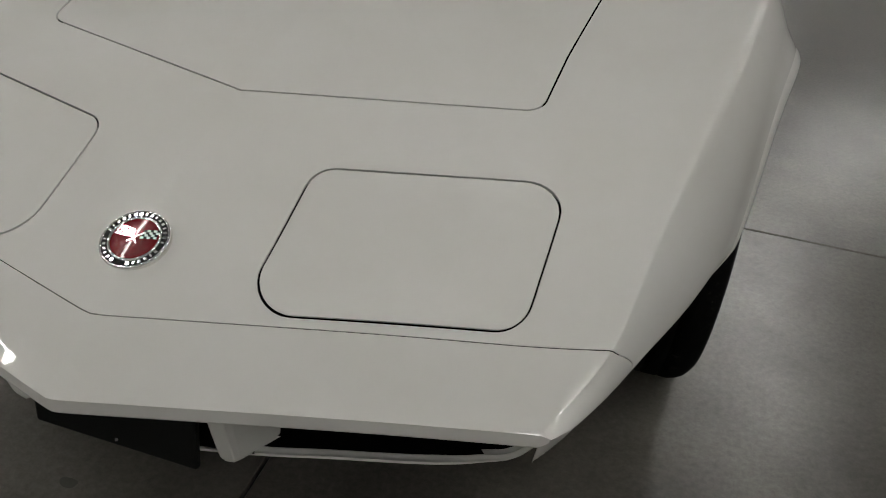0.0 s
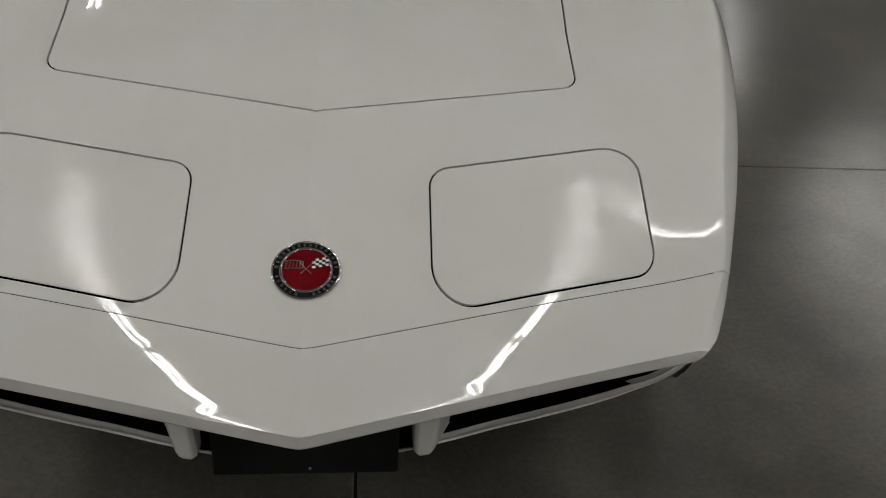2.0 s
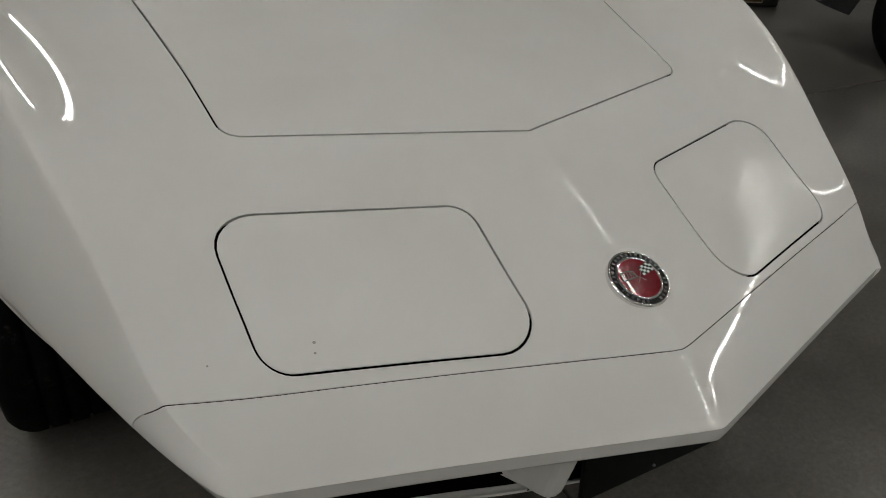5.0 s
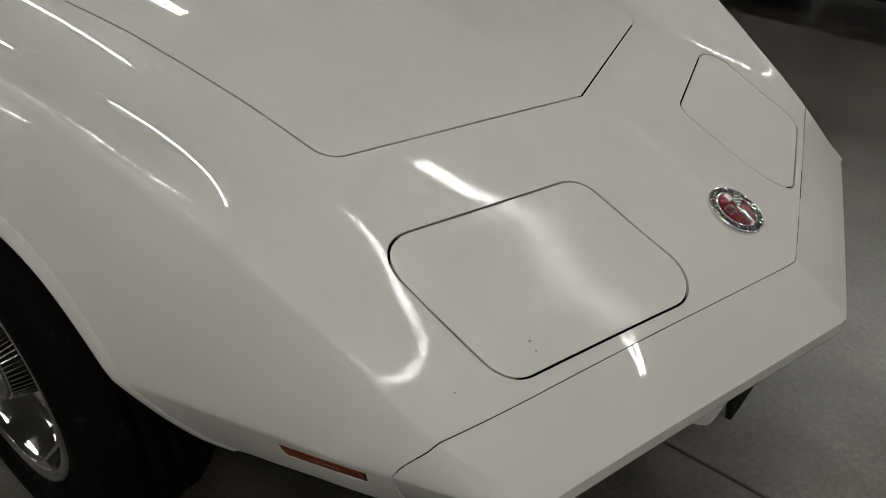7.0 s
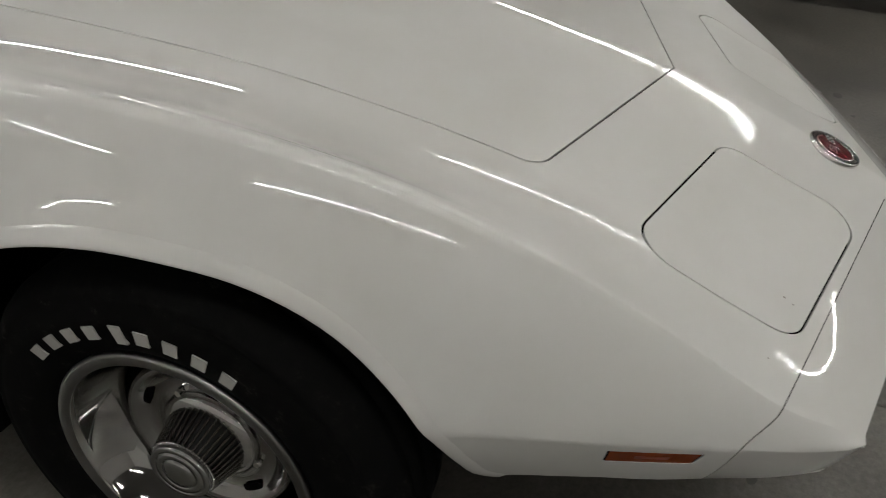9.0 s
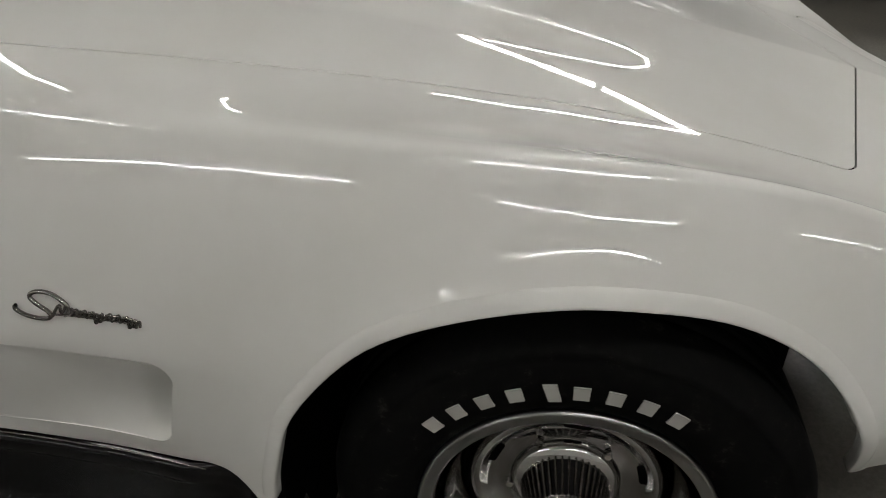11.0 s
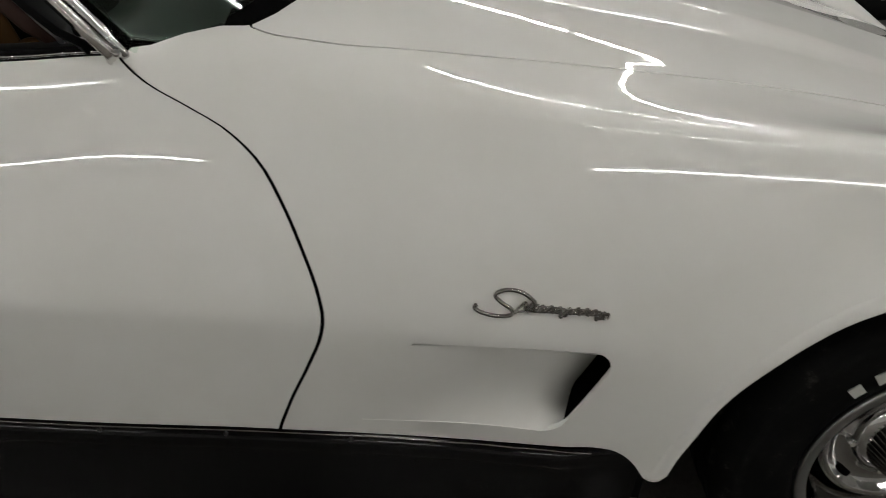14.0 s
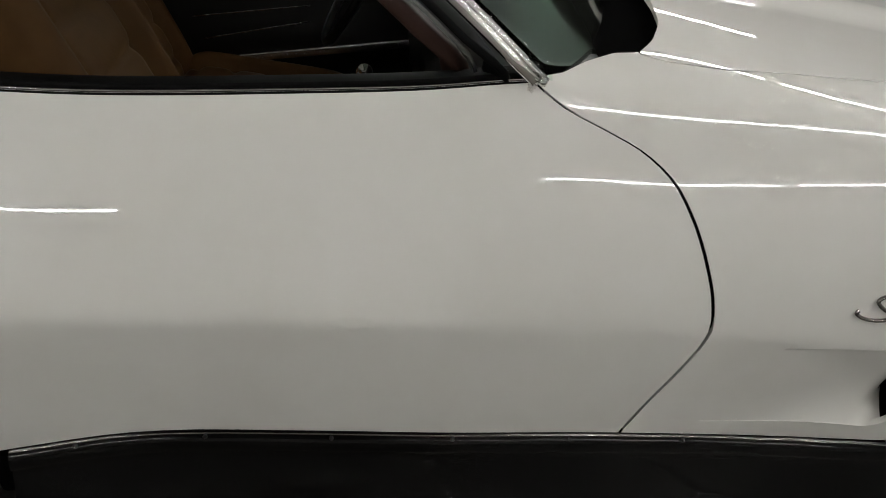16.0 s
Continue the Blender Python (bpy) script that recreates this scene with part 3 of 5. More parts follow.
RIM = [(.10, .117, .321), (.15, .128, .322), (.22, .146, .323), (.30, .165, .330), (.38, .183, .336), (.45, .196, .346), (.50, .197, .366), (.53, .193, .386), (.555, .189, .404), (.575, .184, .428), (.590, .180, .455), (.600, .176, .474)]
rim_len = np.r_[0, np.cumsum([math.dist(p, q) for p, q in zip(RIM, RIM[1:])])]
rim_fn = [curve_fn(list(zip(rim_len, [k[i] for k in RIM]))) for i in range(3)]
# a thin rounded rim, a shallow ledge behind it that rises to the grille, and a turned-under edge
LEDGE = [(.030, -.012), (.012, -.010), (.004, -.007), (.0008, -.004), (.0, -.001), (.0010, .0008), (.0026, .0008), (.0045, -.0006), (.008, -.0010), (.0125, .0006), (.0145, .0012), (.0175, -.004)]


def valance(side):
    n, verts = 70, []
    for q in np.linspace(0, rim_len[-1], n):
        at = np.array([float(f(q)) for f in rim_fn])
        way = np.array([float(f(q + .002)) - float(f(q - .002)) for f in rim_fn])
        way /= np.linalg.norm(way)
        end = float(step(.36, .50, q))
        back = np.array([-.30 - .75 * end, 1.0, 0])
        back -= way * (back @ way)
        back /= np.linalg.norm(back)
        up = np.cross(back, way)
        up *= 1 if up[2] > 0 or up[0] < 0 else -1
        wide = 1 - .45 * end
        verts += [at + back * a * wide + up * b * wide for a, b in LEDGE]
    m = len(LEDGE)
    faces = [(i * m + k, i * m + k + 1, (i + 1) * m + k + 1, (i + 1) * m + k) for i in range(n - 1) for k in range(m - 1)]
    if side < 0:
        verts, faces = [v * np.array([-1, 1, 1]) for v in verts], [f[::-1] for f in faces]
    return link_mesh("lower_valance", verts, faces, WHITE, car)


for s in (-1, 1):
    valance(s)

for s in (-1, 1):
    # posts between the openings, leaning back, flared to the sides
    verts, faces = [], []
    rows_p = [(.472, .024, .0195, .040), (.44, .029, .0190, .042), (.40, .035, .0180, .046), (.37, .040, .0172, .048), (.348, .044, .0165, .050), (.339, .047, .0155, .046), (.335, .051, .012, .038)]
    for z, y, w, d in rows_p:
        xm = .176
        yv = y + .285 * xm * 1.0 + .012
        ring = [(xm - w, yv), (xm - w + .006, yv - .006), (xm + w - .006, yv - .004), (xm + w, yv + .004), (xm + w + .030, yv + d + .02), (xm - w - .004, yv + d + .01)]
        verts += [(s * x, yy, z) for x, yy in ring]
    m = 6
    for i in range(len(rows_p) - 1):
        for k in range(m):
            q = (i * m + k, i * m + (k + 1) % m, (i + 1) * m + (k + 1) % m, (i + 1) * m + k)
            faces.append(q if s > 0 else tuple(reversed(q)))
    last = (len(rows_p) - 1) * m
    faces.append(tuple(range(last, last + m)) if s < 0 else tuple(reversed(range(last, last + m))))
    ob = link_mesh("bumper_post", verts, faces, WHITE, car, smooth=True)
    ob.data.polygons.foreach_set("use_smooth", [False] * len(ob.data.polygons))
    md = ob.modifiers.new("soft", "BEVEL")
    md.width, md.segments, md.limit_method, md.angle_limit = .0028, 2, "ANGLE", radians(25)

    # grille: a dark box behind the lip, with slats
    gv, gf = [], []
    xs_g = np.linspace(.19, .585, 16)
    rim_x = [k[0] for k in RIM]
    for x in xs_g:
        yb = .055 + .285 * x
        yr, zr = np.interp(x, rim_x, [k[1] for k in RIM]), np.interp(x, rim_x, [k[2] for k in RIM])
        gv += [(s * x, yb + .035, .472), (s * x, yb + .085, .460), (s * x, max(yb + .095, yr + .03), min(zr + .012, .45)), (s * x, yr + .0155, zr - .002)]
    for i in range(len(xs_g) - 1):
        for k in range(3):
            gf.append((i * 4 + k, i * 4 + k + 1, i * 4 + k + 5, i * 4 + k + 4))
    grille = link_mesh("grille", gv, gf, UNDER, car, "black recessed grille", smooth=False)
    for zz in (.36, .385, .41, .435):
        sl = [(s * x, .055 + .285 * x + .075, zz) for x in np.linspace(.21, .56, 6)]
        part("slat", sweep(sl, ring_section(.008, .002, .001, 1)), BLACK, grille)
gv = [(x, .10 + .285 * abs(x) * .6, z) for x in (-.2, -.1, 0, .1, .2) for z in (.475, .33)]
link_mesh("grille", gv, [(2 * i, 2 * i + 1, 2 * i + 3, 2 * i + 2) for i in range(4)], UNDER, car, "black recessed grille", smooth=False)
plate = part("plate_holder", box(-.136, .136, -.006, .006, -.075, .085, .004), PLATEBLACK, car, "empty black plate holder")
plate.matrix_basis = pose(0, .100, .396, -8, 0, 0)
bm = bmesh.new()
bmesh.ops.create_uvsphere(bm, u_segments=8, v_segments=5, radius=.0025)
part("screw", bm, SATIN, plate).location = (.005, -.007, -.062)
part("under_tray", box(-.50, .50, .70, 4.4, .19, .21), UNDER, car)
part("floor_pan", box(-.72, .72, 1.47, 3.12, .098, .188, .01), UNDER, car)

# round badge on the nose
bc = skin(np.array(0.0), np.array(.2070))
bn = Vector(skin_normal(np.array(.3), np.array(.2070)))
bn.x = 0
bn.normalize()
bz = bn
bx = Vector((1, 0, 0))
by = bz.cross(bx)
badge_pose = Matrix.Translation(Vector(bc) - bz * .001) @ Matrix((bx, by, bz)).transposed().to_4x4()


def disc(profile, n=64):
    """Rings of (radius, height) about the z axis."""
    bm = lathe([(r, h) for r, h in profile], n)
    bm.transform(Matrix.Rotation(-math.pi / 2, 4, "Y"))
    bmesh.ops.recalc_face_normals(bm, faces=bm.faces[:])
    return bm


badge = part("round_badge", disc([(.0495, -.004), (.0495, .004), (.048, .0062), (.0465, .0062), (.0460, .0052)]), CHROME, car, "chrome-ringed red enamel badge with crossed flags", smooth=True)
badge.matrix_basis = badge_pose
part("band", disc([(.0460, .0052), (.0375, .0052)]), BADGE_BLACK, badge)
part("ring", disc([(.0375, .0050), (.0372, .0065), (.0350, .0068), (.0340, .0058)]), CHROME, badge, smooth=True)
part("enamel", disc([(.0340, .0058), (.025, .0066), (.012, .0071), (.0002, .0073)]), RED, badge, smooth=True)
bm = bmesh.new()
for k in range(32):
    a = radians(90 + 360 * (k + .5) / 32)
    if k in (8, 15, 16, 23):
        continue
    q = bmesh.ops.create_cube(bm, size=1.0)["verts"]
    bmesh.ops.transform(bm, matrix=Matrix.Translation((.0418 * math.cos(a), .0418 * math.sin(a), .0054)) @ Matrix.Rotation(a, 4, "Z") @ Matrix.Diagonal((.0046, .0040 if k % 3 else .0028, .0012, 1)), verts=q)
part("raised_marks", bm, CHROME, badge)
bm = bmesh.new()
for sx in (-1, 1):
    q = bmesh.ops.create_cube(bm, size=1.0)["verts"]
    bmesh.ops.transform(bm, matrix=Matrix.Translation((sx * .0015, .0015, .0075)) @ Matrix.Rotation(sx * radians(48), 4, "Z") @ Matrix.Diagonal((.026, .0010, .001, 1)), verts=q)
part("staffs", bm, CHROME, badge)
bm = bmesh.new()
bm2 = bmesh.new()
for i in range(5):
    for j in range(4):
        x0, y0 = .0085 + i * .0046, .0005 + j * .0038 + i * .0010
        tgt = bm if (i + j) % 2 == 0 else bm2
        v4 = [tgt.verts.new((x0 + dx * .0046 - dyy * .0008, y0 + dyy * .0038 + dx * .0010, .0078)) for dx, dyy in ((0, 0), (1, 0), (1, 1), (0, 1))]
        tgt.faces.new(v4)
part("check_light", bm, OFFWHITE, badge)
part("check_dark", bm2, BADGE_BLACK, badge)
bm = bmesh.new()
pts = [(-.004, .0005), (-.0295, -.0005), (-.0285, .0140), (-.0175, .0150), (-.004, .0125)]
outer = [bm.verts.new((x, y, .0078)) for x, y in pts]
inner = [bm.verts.new((-.0165 + (x + .0165) * .88, .008 + (y - .008) * .80, .0078)) for x, y in pts]
for i in range(5):
    bm.faces.new((outer[i], outer[(i + 1) % 5], inner[(i + 1) % 5], inner[i]))
for dx in (-.0235, -.0185, -.0135, -.0090):
    v4 = [bm.verts.new((dx + a, b, .0078)) for a, b in ((-.0008, .003), (.0004, .003), (.0014, .0118), (.0002, .0120))]
    bm.faces.new(v4)
part("flag_outline", bm, CHROME, badge)

# rolled lips round the wheel arches
def arch_lip(keys, side):
    a = np.array(spline_through(keys, 64))
    t = np.gradient(a, axis=0)
    t /= np.linalg.norm(t, axis=1, keepdims=True)
    nrm = np.stack([-t[:, 1], t[:, 0]], 1)
    if (nrm[32] @ np.array([0, 1])) < 0:
        nrm = -nrm
    sect = [(.0022, -.019), (.0004, -.007), (-.0004, .000), (.0004, .0010), (.003, .0017), (.009, .0020), (.0145, .0018), (.0175, .0012), (.020, .0003), (.024, -.0012)]
    verts = []
    for (y, z), (ny, nz) in zip(a, nrm):
        for d, h in sect:
            u, v = on_side(y + ny * d, max(z + nz * d, .285), side)
            verts.append(skin(u, v) + skin_normal(u, v) * h)
    m = len(sect)
    faces = [(i * m + k, i * m + k + 1, (i + 1) * m + k + 1, (i + 1) * m + k) for i in range(len(a) - 1) for k in range(m - 1)]
    return link_mesh("arch_lip", verts, faces if side < 0 else [tuple(reversed(f)) for f in faces], WHITE, car)


for s in (-1, 1):
    arch_lip(ARCH_KEYS[2:] + TIP[:2], s)

# amber side markers, let into the fenders
for s in (-1, 1):
    mk = skin_panel("side_marker", mark_loop(s, -.0032), AMBER, car, grid=.012, edge=0, sink=.0006, label="amber side marker lens in a dark bezel")
    lp = mark_loop(s, .0)
    skin_panel("bezel", mark_loop(s, -.0002), UNDER, mk, grid=.02, edge=0, sink=.0016)
    part_lp = [(a, b) for a, b in mark_loop(s, -.010)]
    cx = sum(a for a, b in part_lp) / len(part_lp)
    cy = sum(b for a, b in part_lp) / len(part_lp)
    skin_panel("moulded_mark", [(cx + (a - cx) * .32, cy + (b - cy) * .45) for a, b in part_lp], material("amber_mark", (.28, .04, .008), .3), mk, grid=.01, edge=0, sink=.0002)

# scooped vents behind the front wheels: a white scoop that turns in to a blackened duct
def vent_sheet(name, a0, a1, na, side, mat):
    nb = 26
    verts = []
    for i in range(na):
        a = a0 + (a1 - a0) * i / (na - 1)
        for j in range(nb + 1):
            b = min(j / (nb - 1), 1)
            lo, up = .3325 + .003 * a, .5235 + .0135 * min(a, 1)
            zz = lo + (up - lo) * b
            y_front = 1.563 + (.541 - zz) * .30
            yy = 1.970 + (y_front - 1.970) * a
            shelf = max(.12, .38 + .22 * min(a, 1) - .34 * max(0, (a - .86) / .14))
            a2 = max(0, (a - .05 - .20 * b) / (.95 - .20 * b))
            dep = (.040 * a2 ** 1.7 + .032 * max(0, (a - .80) / .20) ** 2) * (1 - (1 - min(b / shelf, 1)) ** 2.4)
            if j == nb:
                dep = 0
            u, v = on_side(yy, zz, side)
            verts.append(skin(u, v) - skin_normal(u, v) * (dep + .0008 - .0003))
    m = nb + 1
    faces = []
    for i in range(na - 1):
        for j in range(nb):
            q = (i * m + j, (i + 1) * m + j, (i + 1) * m + j + 1, i * m + j + 1)
            faces.append(q if side > 0 else tuple(reversed(q)))
    return link_mesh(name, verts, faces, mat, car)


for s in (-1, 1):
    vent_sheet("vent_scoop", 0, 1.03, 52, s, WHITE)
    # duct and back are coloured black in place of the shade deep inside
    vent_sheet("vent_duct_shade", 1.03, 1.20, 12, s, UNDER)
    bm = box(-.012, .012, 1.50, 1.70, .31, .56)
    bm.transform(Matrix.Translation((s * .655, 0, 0)))
    part("vent_shade_back", bm, UNDER, car)

# bright script mark on the fender: plain flowing strokes
def tube(points, r, mat, parent, name, label="", cyclic=False, res=6):
    cu = bpy.data.curves.new(name, "CURVE")
    cu.dimensions = "3D"
    cu.bevel_depth, cu.bevel_resolution = r, 2
    sp = cu.splines.new("NURBS")
    sp.points.add(len(points) - 1)
    for p, q in zip(sp.points, points):
        p.co = (*q, 1)
    sp.use_endpoint_u, sp.order_u, sp.resolution_u, sp.use_cyclic_u = True, 3, res, cyclic
    tmp = bpy.data.objects.new(name, cu)
    me = bpy.data.meshes.new_from_object(tmp)
    bpy.data.objects.remove(tmp)
    bpy.data.curves.remove(cu)
    me.materials.clear()
    me.materials.append(mat)
    me.polygons.foreach_set("use_smooth", [True] * len(me.polygons))
    ob = new(name, me)
    ob.parent = parent
    if label:
        ob["label"] = label
    return ob


def on_flank(pts, side, lift):
    out = []
    for y, z in pts:
        u, v = on_side(y, z, side)
        out.append(tuple(skin(u, v) + skin_normal(u, v) * lift))
    return out


SCRIPT_BIG = [(1.700, .618), (1.712, .631), (1.740, .634), (1.757, .624), (1.745, .612), (1.727, .603), (1.728, .593), (1.750, .590), (1.772, .594), (1.783, .602), (1.778, .606)]
SCRIPT_RUN = []
for i in range(21):
    q = i / 20
    high = i % 2
    rise = (.019 if i in (1, 3) else .0115) if high else -(.0175 if i in (10, 18) else .0085)
    SCRIPT_RUN.append((1.722 - .122 * q - (.007 if high else -.003), .606 + .003 * q + rise))
for s in (-1, 1):
    script = tube(on_flank(SCRIPT_BIG, s, .0035), .0030, SCRIPT_METAL, car, "script_badge", "chrome flowing script badge")
    tube(on_flank(SCRIPT_RUN, s, .0035), .0021, SCRIPT_METAL, script, "script_run")
    tube(on_flank([(y - .0055, z * .75 + .606 * .25) for y, z in SCRIPT_RUN[2:]], s, .003), .0017, SCRIPT_METAL, script, "script_run")
    tube(on_flank([(1.724, .600), (1.690, .6035), (1.650, .604), (1.606, .6075)], s, .003), .0015, SCRIPT_METAL, script, "script_base")

# black sill panels with a bright upper edge, deepened in place of shade below
def sill_top(y):
    if y > 1.79:
        return skin(2.999, y)
    e = np.array(LOW_EDGE)
    return skin(*on_side(y, float(np.interp(y, e[:, 0], e[:, 1])), 1))


for s in (-1, 1):
    ys_v = np.concatenate([np.linspace(1.486, 1.76, 22), np.linspace(1.80, 3.05, 50)])
    sec = [(.004, .000), (.012, -.004), (.018, -.012), (.019, -.030), (.014, -.036), (.017, -.044), (.022, -.070), (.033, -.105), (.039, -.140), (.035, -.172), (.017, -.196), (-.03, -.206), (-.08, -.210)]
    verts = []
    for q in ys_v:
        p = sill_top(q)
        k = float(step(1.49, 1.62, q))
        for dx, dz in sec:
            verts.append((s * (p[0] + dx * (.1 + .9 * k) - .006 - .008 * (1 - k)), p[1], p[2] - .003 + dz * (.93 + .15 * k)))
    m = len(sec)
    faces = []
    for i in range(len(ys_v) - 1):
        for k in range(m - 1):
            q = (i * m + k, i * m + k + 1, (i + 1) * m + k + 1, (i + 1) * m + k)
            faces.append(q if s < 0 else tuple(reversed(q)))
    faces.append(tuple(range(m)))
    sill = link_mesh("sill_panel", verts, faces, SILL, car, "glossy black sill panel, deepened for the shade below it")
    strip = [sill_top(q) for q in ys_v if q > 1.56]
    tube([(s * (p[0] + .003), p[1], p[2] - .005) for p in strip], .0013, CHROME_DARK, sill, "bright_strip", "thin bright strip")
    for q in np.linspace(1.75, 2.95, 7):
        p = skin(2.999, q)
        bm = bmesh.new()
        bmesh.ops.create_uvsphere(bm, u_segments=8, v_segments=5, radius=.004)
        b = part("screw", bm, BLACK, sill)
        b.location = (s * (p[0] + .008), p[1], p[2] - .008)

# wheels
def wheel_parts():
    w = part("wheel", lathe([(.152, -.08), (.150, -.105), (.10, -.115), (.03, -.115)], 64), UNDER, car, smooth=True)
    tyre = [(.198, -.03), (.207, -.014), (.222, -.004), (.245, .003), (.270, .004), (.292, .000), (.300, -.003), (.303, -.0015), (.310, -.006), (.322, -.016), (.330, -.030), (.3345, -.045), (.3345, -.062),
            (.328, -.063), (.328, -.069), (.335, -.070), (.3355, -.098), (.328, -.099), (.328, -.105), (.3355, -.106), (.3355, -.134), (.328, -.135), (.328, -.141), (.3345, -.142), (.333, -.17), (.32, -.195), (.25, -.215), (.20, -.20)]
    t = part("tyre", lathe(tyre, 96), RUBBER, w, "black tyre with raised white marks", smooth=True)
    # raised white marks on the sidewall, as plain blocks
    for k in range(9):
        a = radians(137 - k * 9.25)
        if k == 4:
            w0, w1, r0, r1 = -1.2, 2.6, .236, .264
        else:
            w0, w1, r0, r1 = (-2.3, 2.2, .240, .261)
        bm = bmesh.new()
        n = 4
        low, top = [], []
        for rr in (r0, r1):
            for i in range(n + 1):
                q = a - radians(w0 + (w1 - w0) * i / n) + (radians(-1.0) if (k == 4 and rr == r0) else 0)
                xx = .0030 + (.001 if .243 < rr else 0)
                low.append(bm.verts.new((xx - .002, rr * math.cos(q), rr * math.sin(q))))
                top.append(bm.verts.new((xx + .0018, rr * math.cos(q), rr * math.sin(q))))
        m1 = n + 1
        for i in range(n):
            bm.faces.new((top[i], top[i + 1], top[m1 + i + 1], top[m1 + i]))
            bm.faces.new((low[i], low[i + 1], top[i + 1], top[i]))
            bm.faces.new((low[m1 + i], top[m1 + i], top[m1 + i + 1], low[m1 + i + 1]))
        bm.faces.new((low[0], top[0], top[m1], low[m1]))
        bm.faces.new((low[n], low[m1 + n], top[m1 + n], top[n]))
        bmesh.ops.recalc_face_normals(bm, faces=bm.faces[:])
        part("white_mark", bm, TYREWHITE, w)
    rim = part("trim_ring", lathe([(.196, -.03), (.206, -.018), (.2075, -.010), (.205, -.006), (.202, -.0055), (.187, -.0090)], 96), SATIN, w, "satin steel trim ring lip", smooth=True)
    part("ring_wall", lathe([(.187, -.0090), (.1855, -.0105), (.1825, -.020), (.178, -.034), (.170, -.050), (.161, -.064), (.1535, -.072), (.150, -.084)], 96), BRUSHED, w, "polished concave ring wall", smooth=True)
    part("wheel_disc", lathe([(.141, -.095), (.140, -.080), (.136, -.070), (.130, -.067), (.124, -.070), (.116, -.080), (.106, -.086), (.09, -.087), (.072, -.082), (.06, -.078)], 96), DISCSTEEL, w, "bright steel wheel centre", smooth=True)
    for k in range(5):
        a = 2 * math.pi * (k + .2) / 5
        bm = bmesh.new()
        ring = []
        for i in range(20):
            q = 2 * math.pi * i / 20
            dx, dy = math.copysign(abs(math.cos(q)) ** .5, math.cos(q)) * .020, math.copysign(abs(math.sin(q)) ** .5, math.sin(q)) * .0085
            r = .113 + dy
            ring.append(bm.verts.new((-.0820 + max(0, dy) * .55, r * math.cos(a + dx / r), r * math.sin(a + dx / r))))
        bm.faces.new(ring)
        bmesh.ops.recalc_face_normals(bm, faces=bm.faces[:])
        part("slot", bm, UNDER, w)
        bm = bmesh.new()
        bmesh.ops.create_cone(bm, cap_ends=True, segments=6, radius1=.0065, radius2=.0055, depth=.009, matrix=Matrix.Rotation(math.pi / 2, 4, "Y"))
        nut = part("lug_nut", bm, CHROME, w)
        nut.location = (-.079, .082 * math.cos(a + .6), .082 * math.sin(a + .6))
    cap = part("hub_cap", lathe([(.080, -.084), (.079, -.076), (.073, -.070), (.066, -.067), (.061, -.065)], 96), CHROME2, w, "chrome centre cap with black turbine fins", smooth=True)
    part("fin_core", lathe([(.0600, -.068), (.0460, -.012)], 64), BADGE_BLACK, w, smooth=True)
    fin = part("fin", box(-.0275, .0275, -.00325, .00325, -.0013, .0013, .0005, 1), CHROME_DARK, w)
    for k in range(40):
        a = 2 * math.pi * k / 40
        f2 = fin if k == 0 else fin.copy()
        if k:
            scene.collection.objects.link(f2)
        f2.matrix_basis = Matrix.Rotation(a, 4, "X") @ Matrix.Translation((-.0385, .0555, 0)) @ Matrix.Rotation(radians(-14), 4, "Z")
    bm = bmesh.new()
    for k in range(60):
        a = 2 * math.pi * k / 60
        bmesh.ops.create_icosphere(bm, subdivisions=1, radius=.0017, matrix=Matrix.Translation((-.0105, .0495 * math.cos(a), .0495 * math.sin(a))))
    part("beads", bm, CHROME, w)["kind"] = "stuff"
    part("cap_face", lathe([(.047, -.013), (.0485, -.010), (.0485, -.003), (.0465, -.0005), (.041, .0000), (.0405, -.0018), (.0378, -.0018), (.0374, .0005), (.0285, .0008), (.028, -.0012), (.0263, -.0012), (.0258, .0012), (.016, .0028), (.0003, .0036)], 72), CAPGREY, w, smooth=True)
    return w


w0 = wheel_parts()
w0.matrix_basis = Matrix.Translation((-.858, 1.03, .335)) @ Matrix.Rotation(math.pi, 4, "Z")
copy_thing(w0, Matrix.Translation((-.862, 3.519, .335)) @ Matrix.Rotation(math.pi, 4, "Z") @ Matrix.Rotation(1.1, 4, "X"))
copy_thing(w0, Matrix.Translation((.850, 1.03, .335)) @ Matrix.Rotation(2.3, 4, "X"))
copy_thing(w0, Matrix.Translation((.862, 3.519, .335)) @ Matrix.Rotation(.4, 4, "X"))
for s in (-1, 1):
    for yc in (1.03, 3.519):
        bm = lathe([(.425, .36), (.43, .60), (.425, .76)], 40, radians(-28), radians(166))
        if s < 0:
            bm.transform(Matrix.Diagonal((-1, 1, 1, 1)))
        bm.transform(Matrix.Translation((0, yc, .335)))
        part("wheel_well", bm, UNDER, car, smooth=True)
        bm = box(.33, .36, yc - .42, yc + .42, .2, .60)
        if s < 0:
            bm.transform(Matrix.Diagonal((-1, 1, 1, 1)))
        part("wheel_well", bm, UNDER, car)
        # sheet behind the wheel, hung low; its black stands in for shade beneath
        bm = box(.40, .80, yc + .425, yc + .44, .19, .62)
        if s < 0:
            bm.transform(Matrix.Diagonal((-1, 1, 1, 1)))
        part("splash_and_shade_panel", bm, UNDER, car)
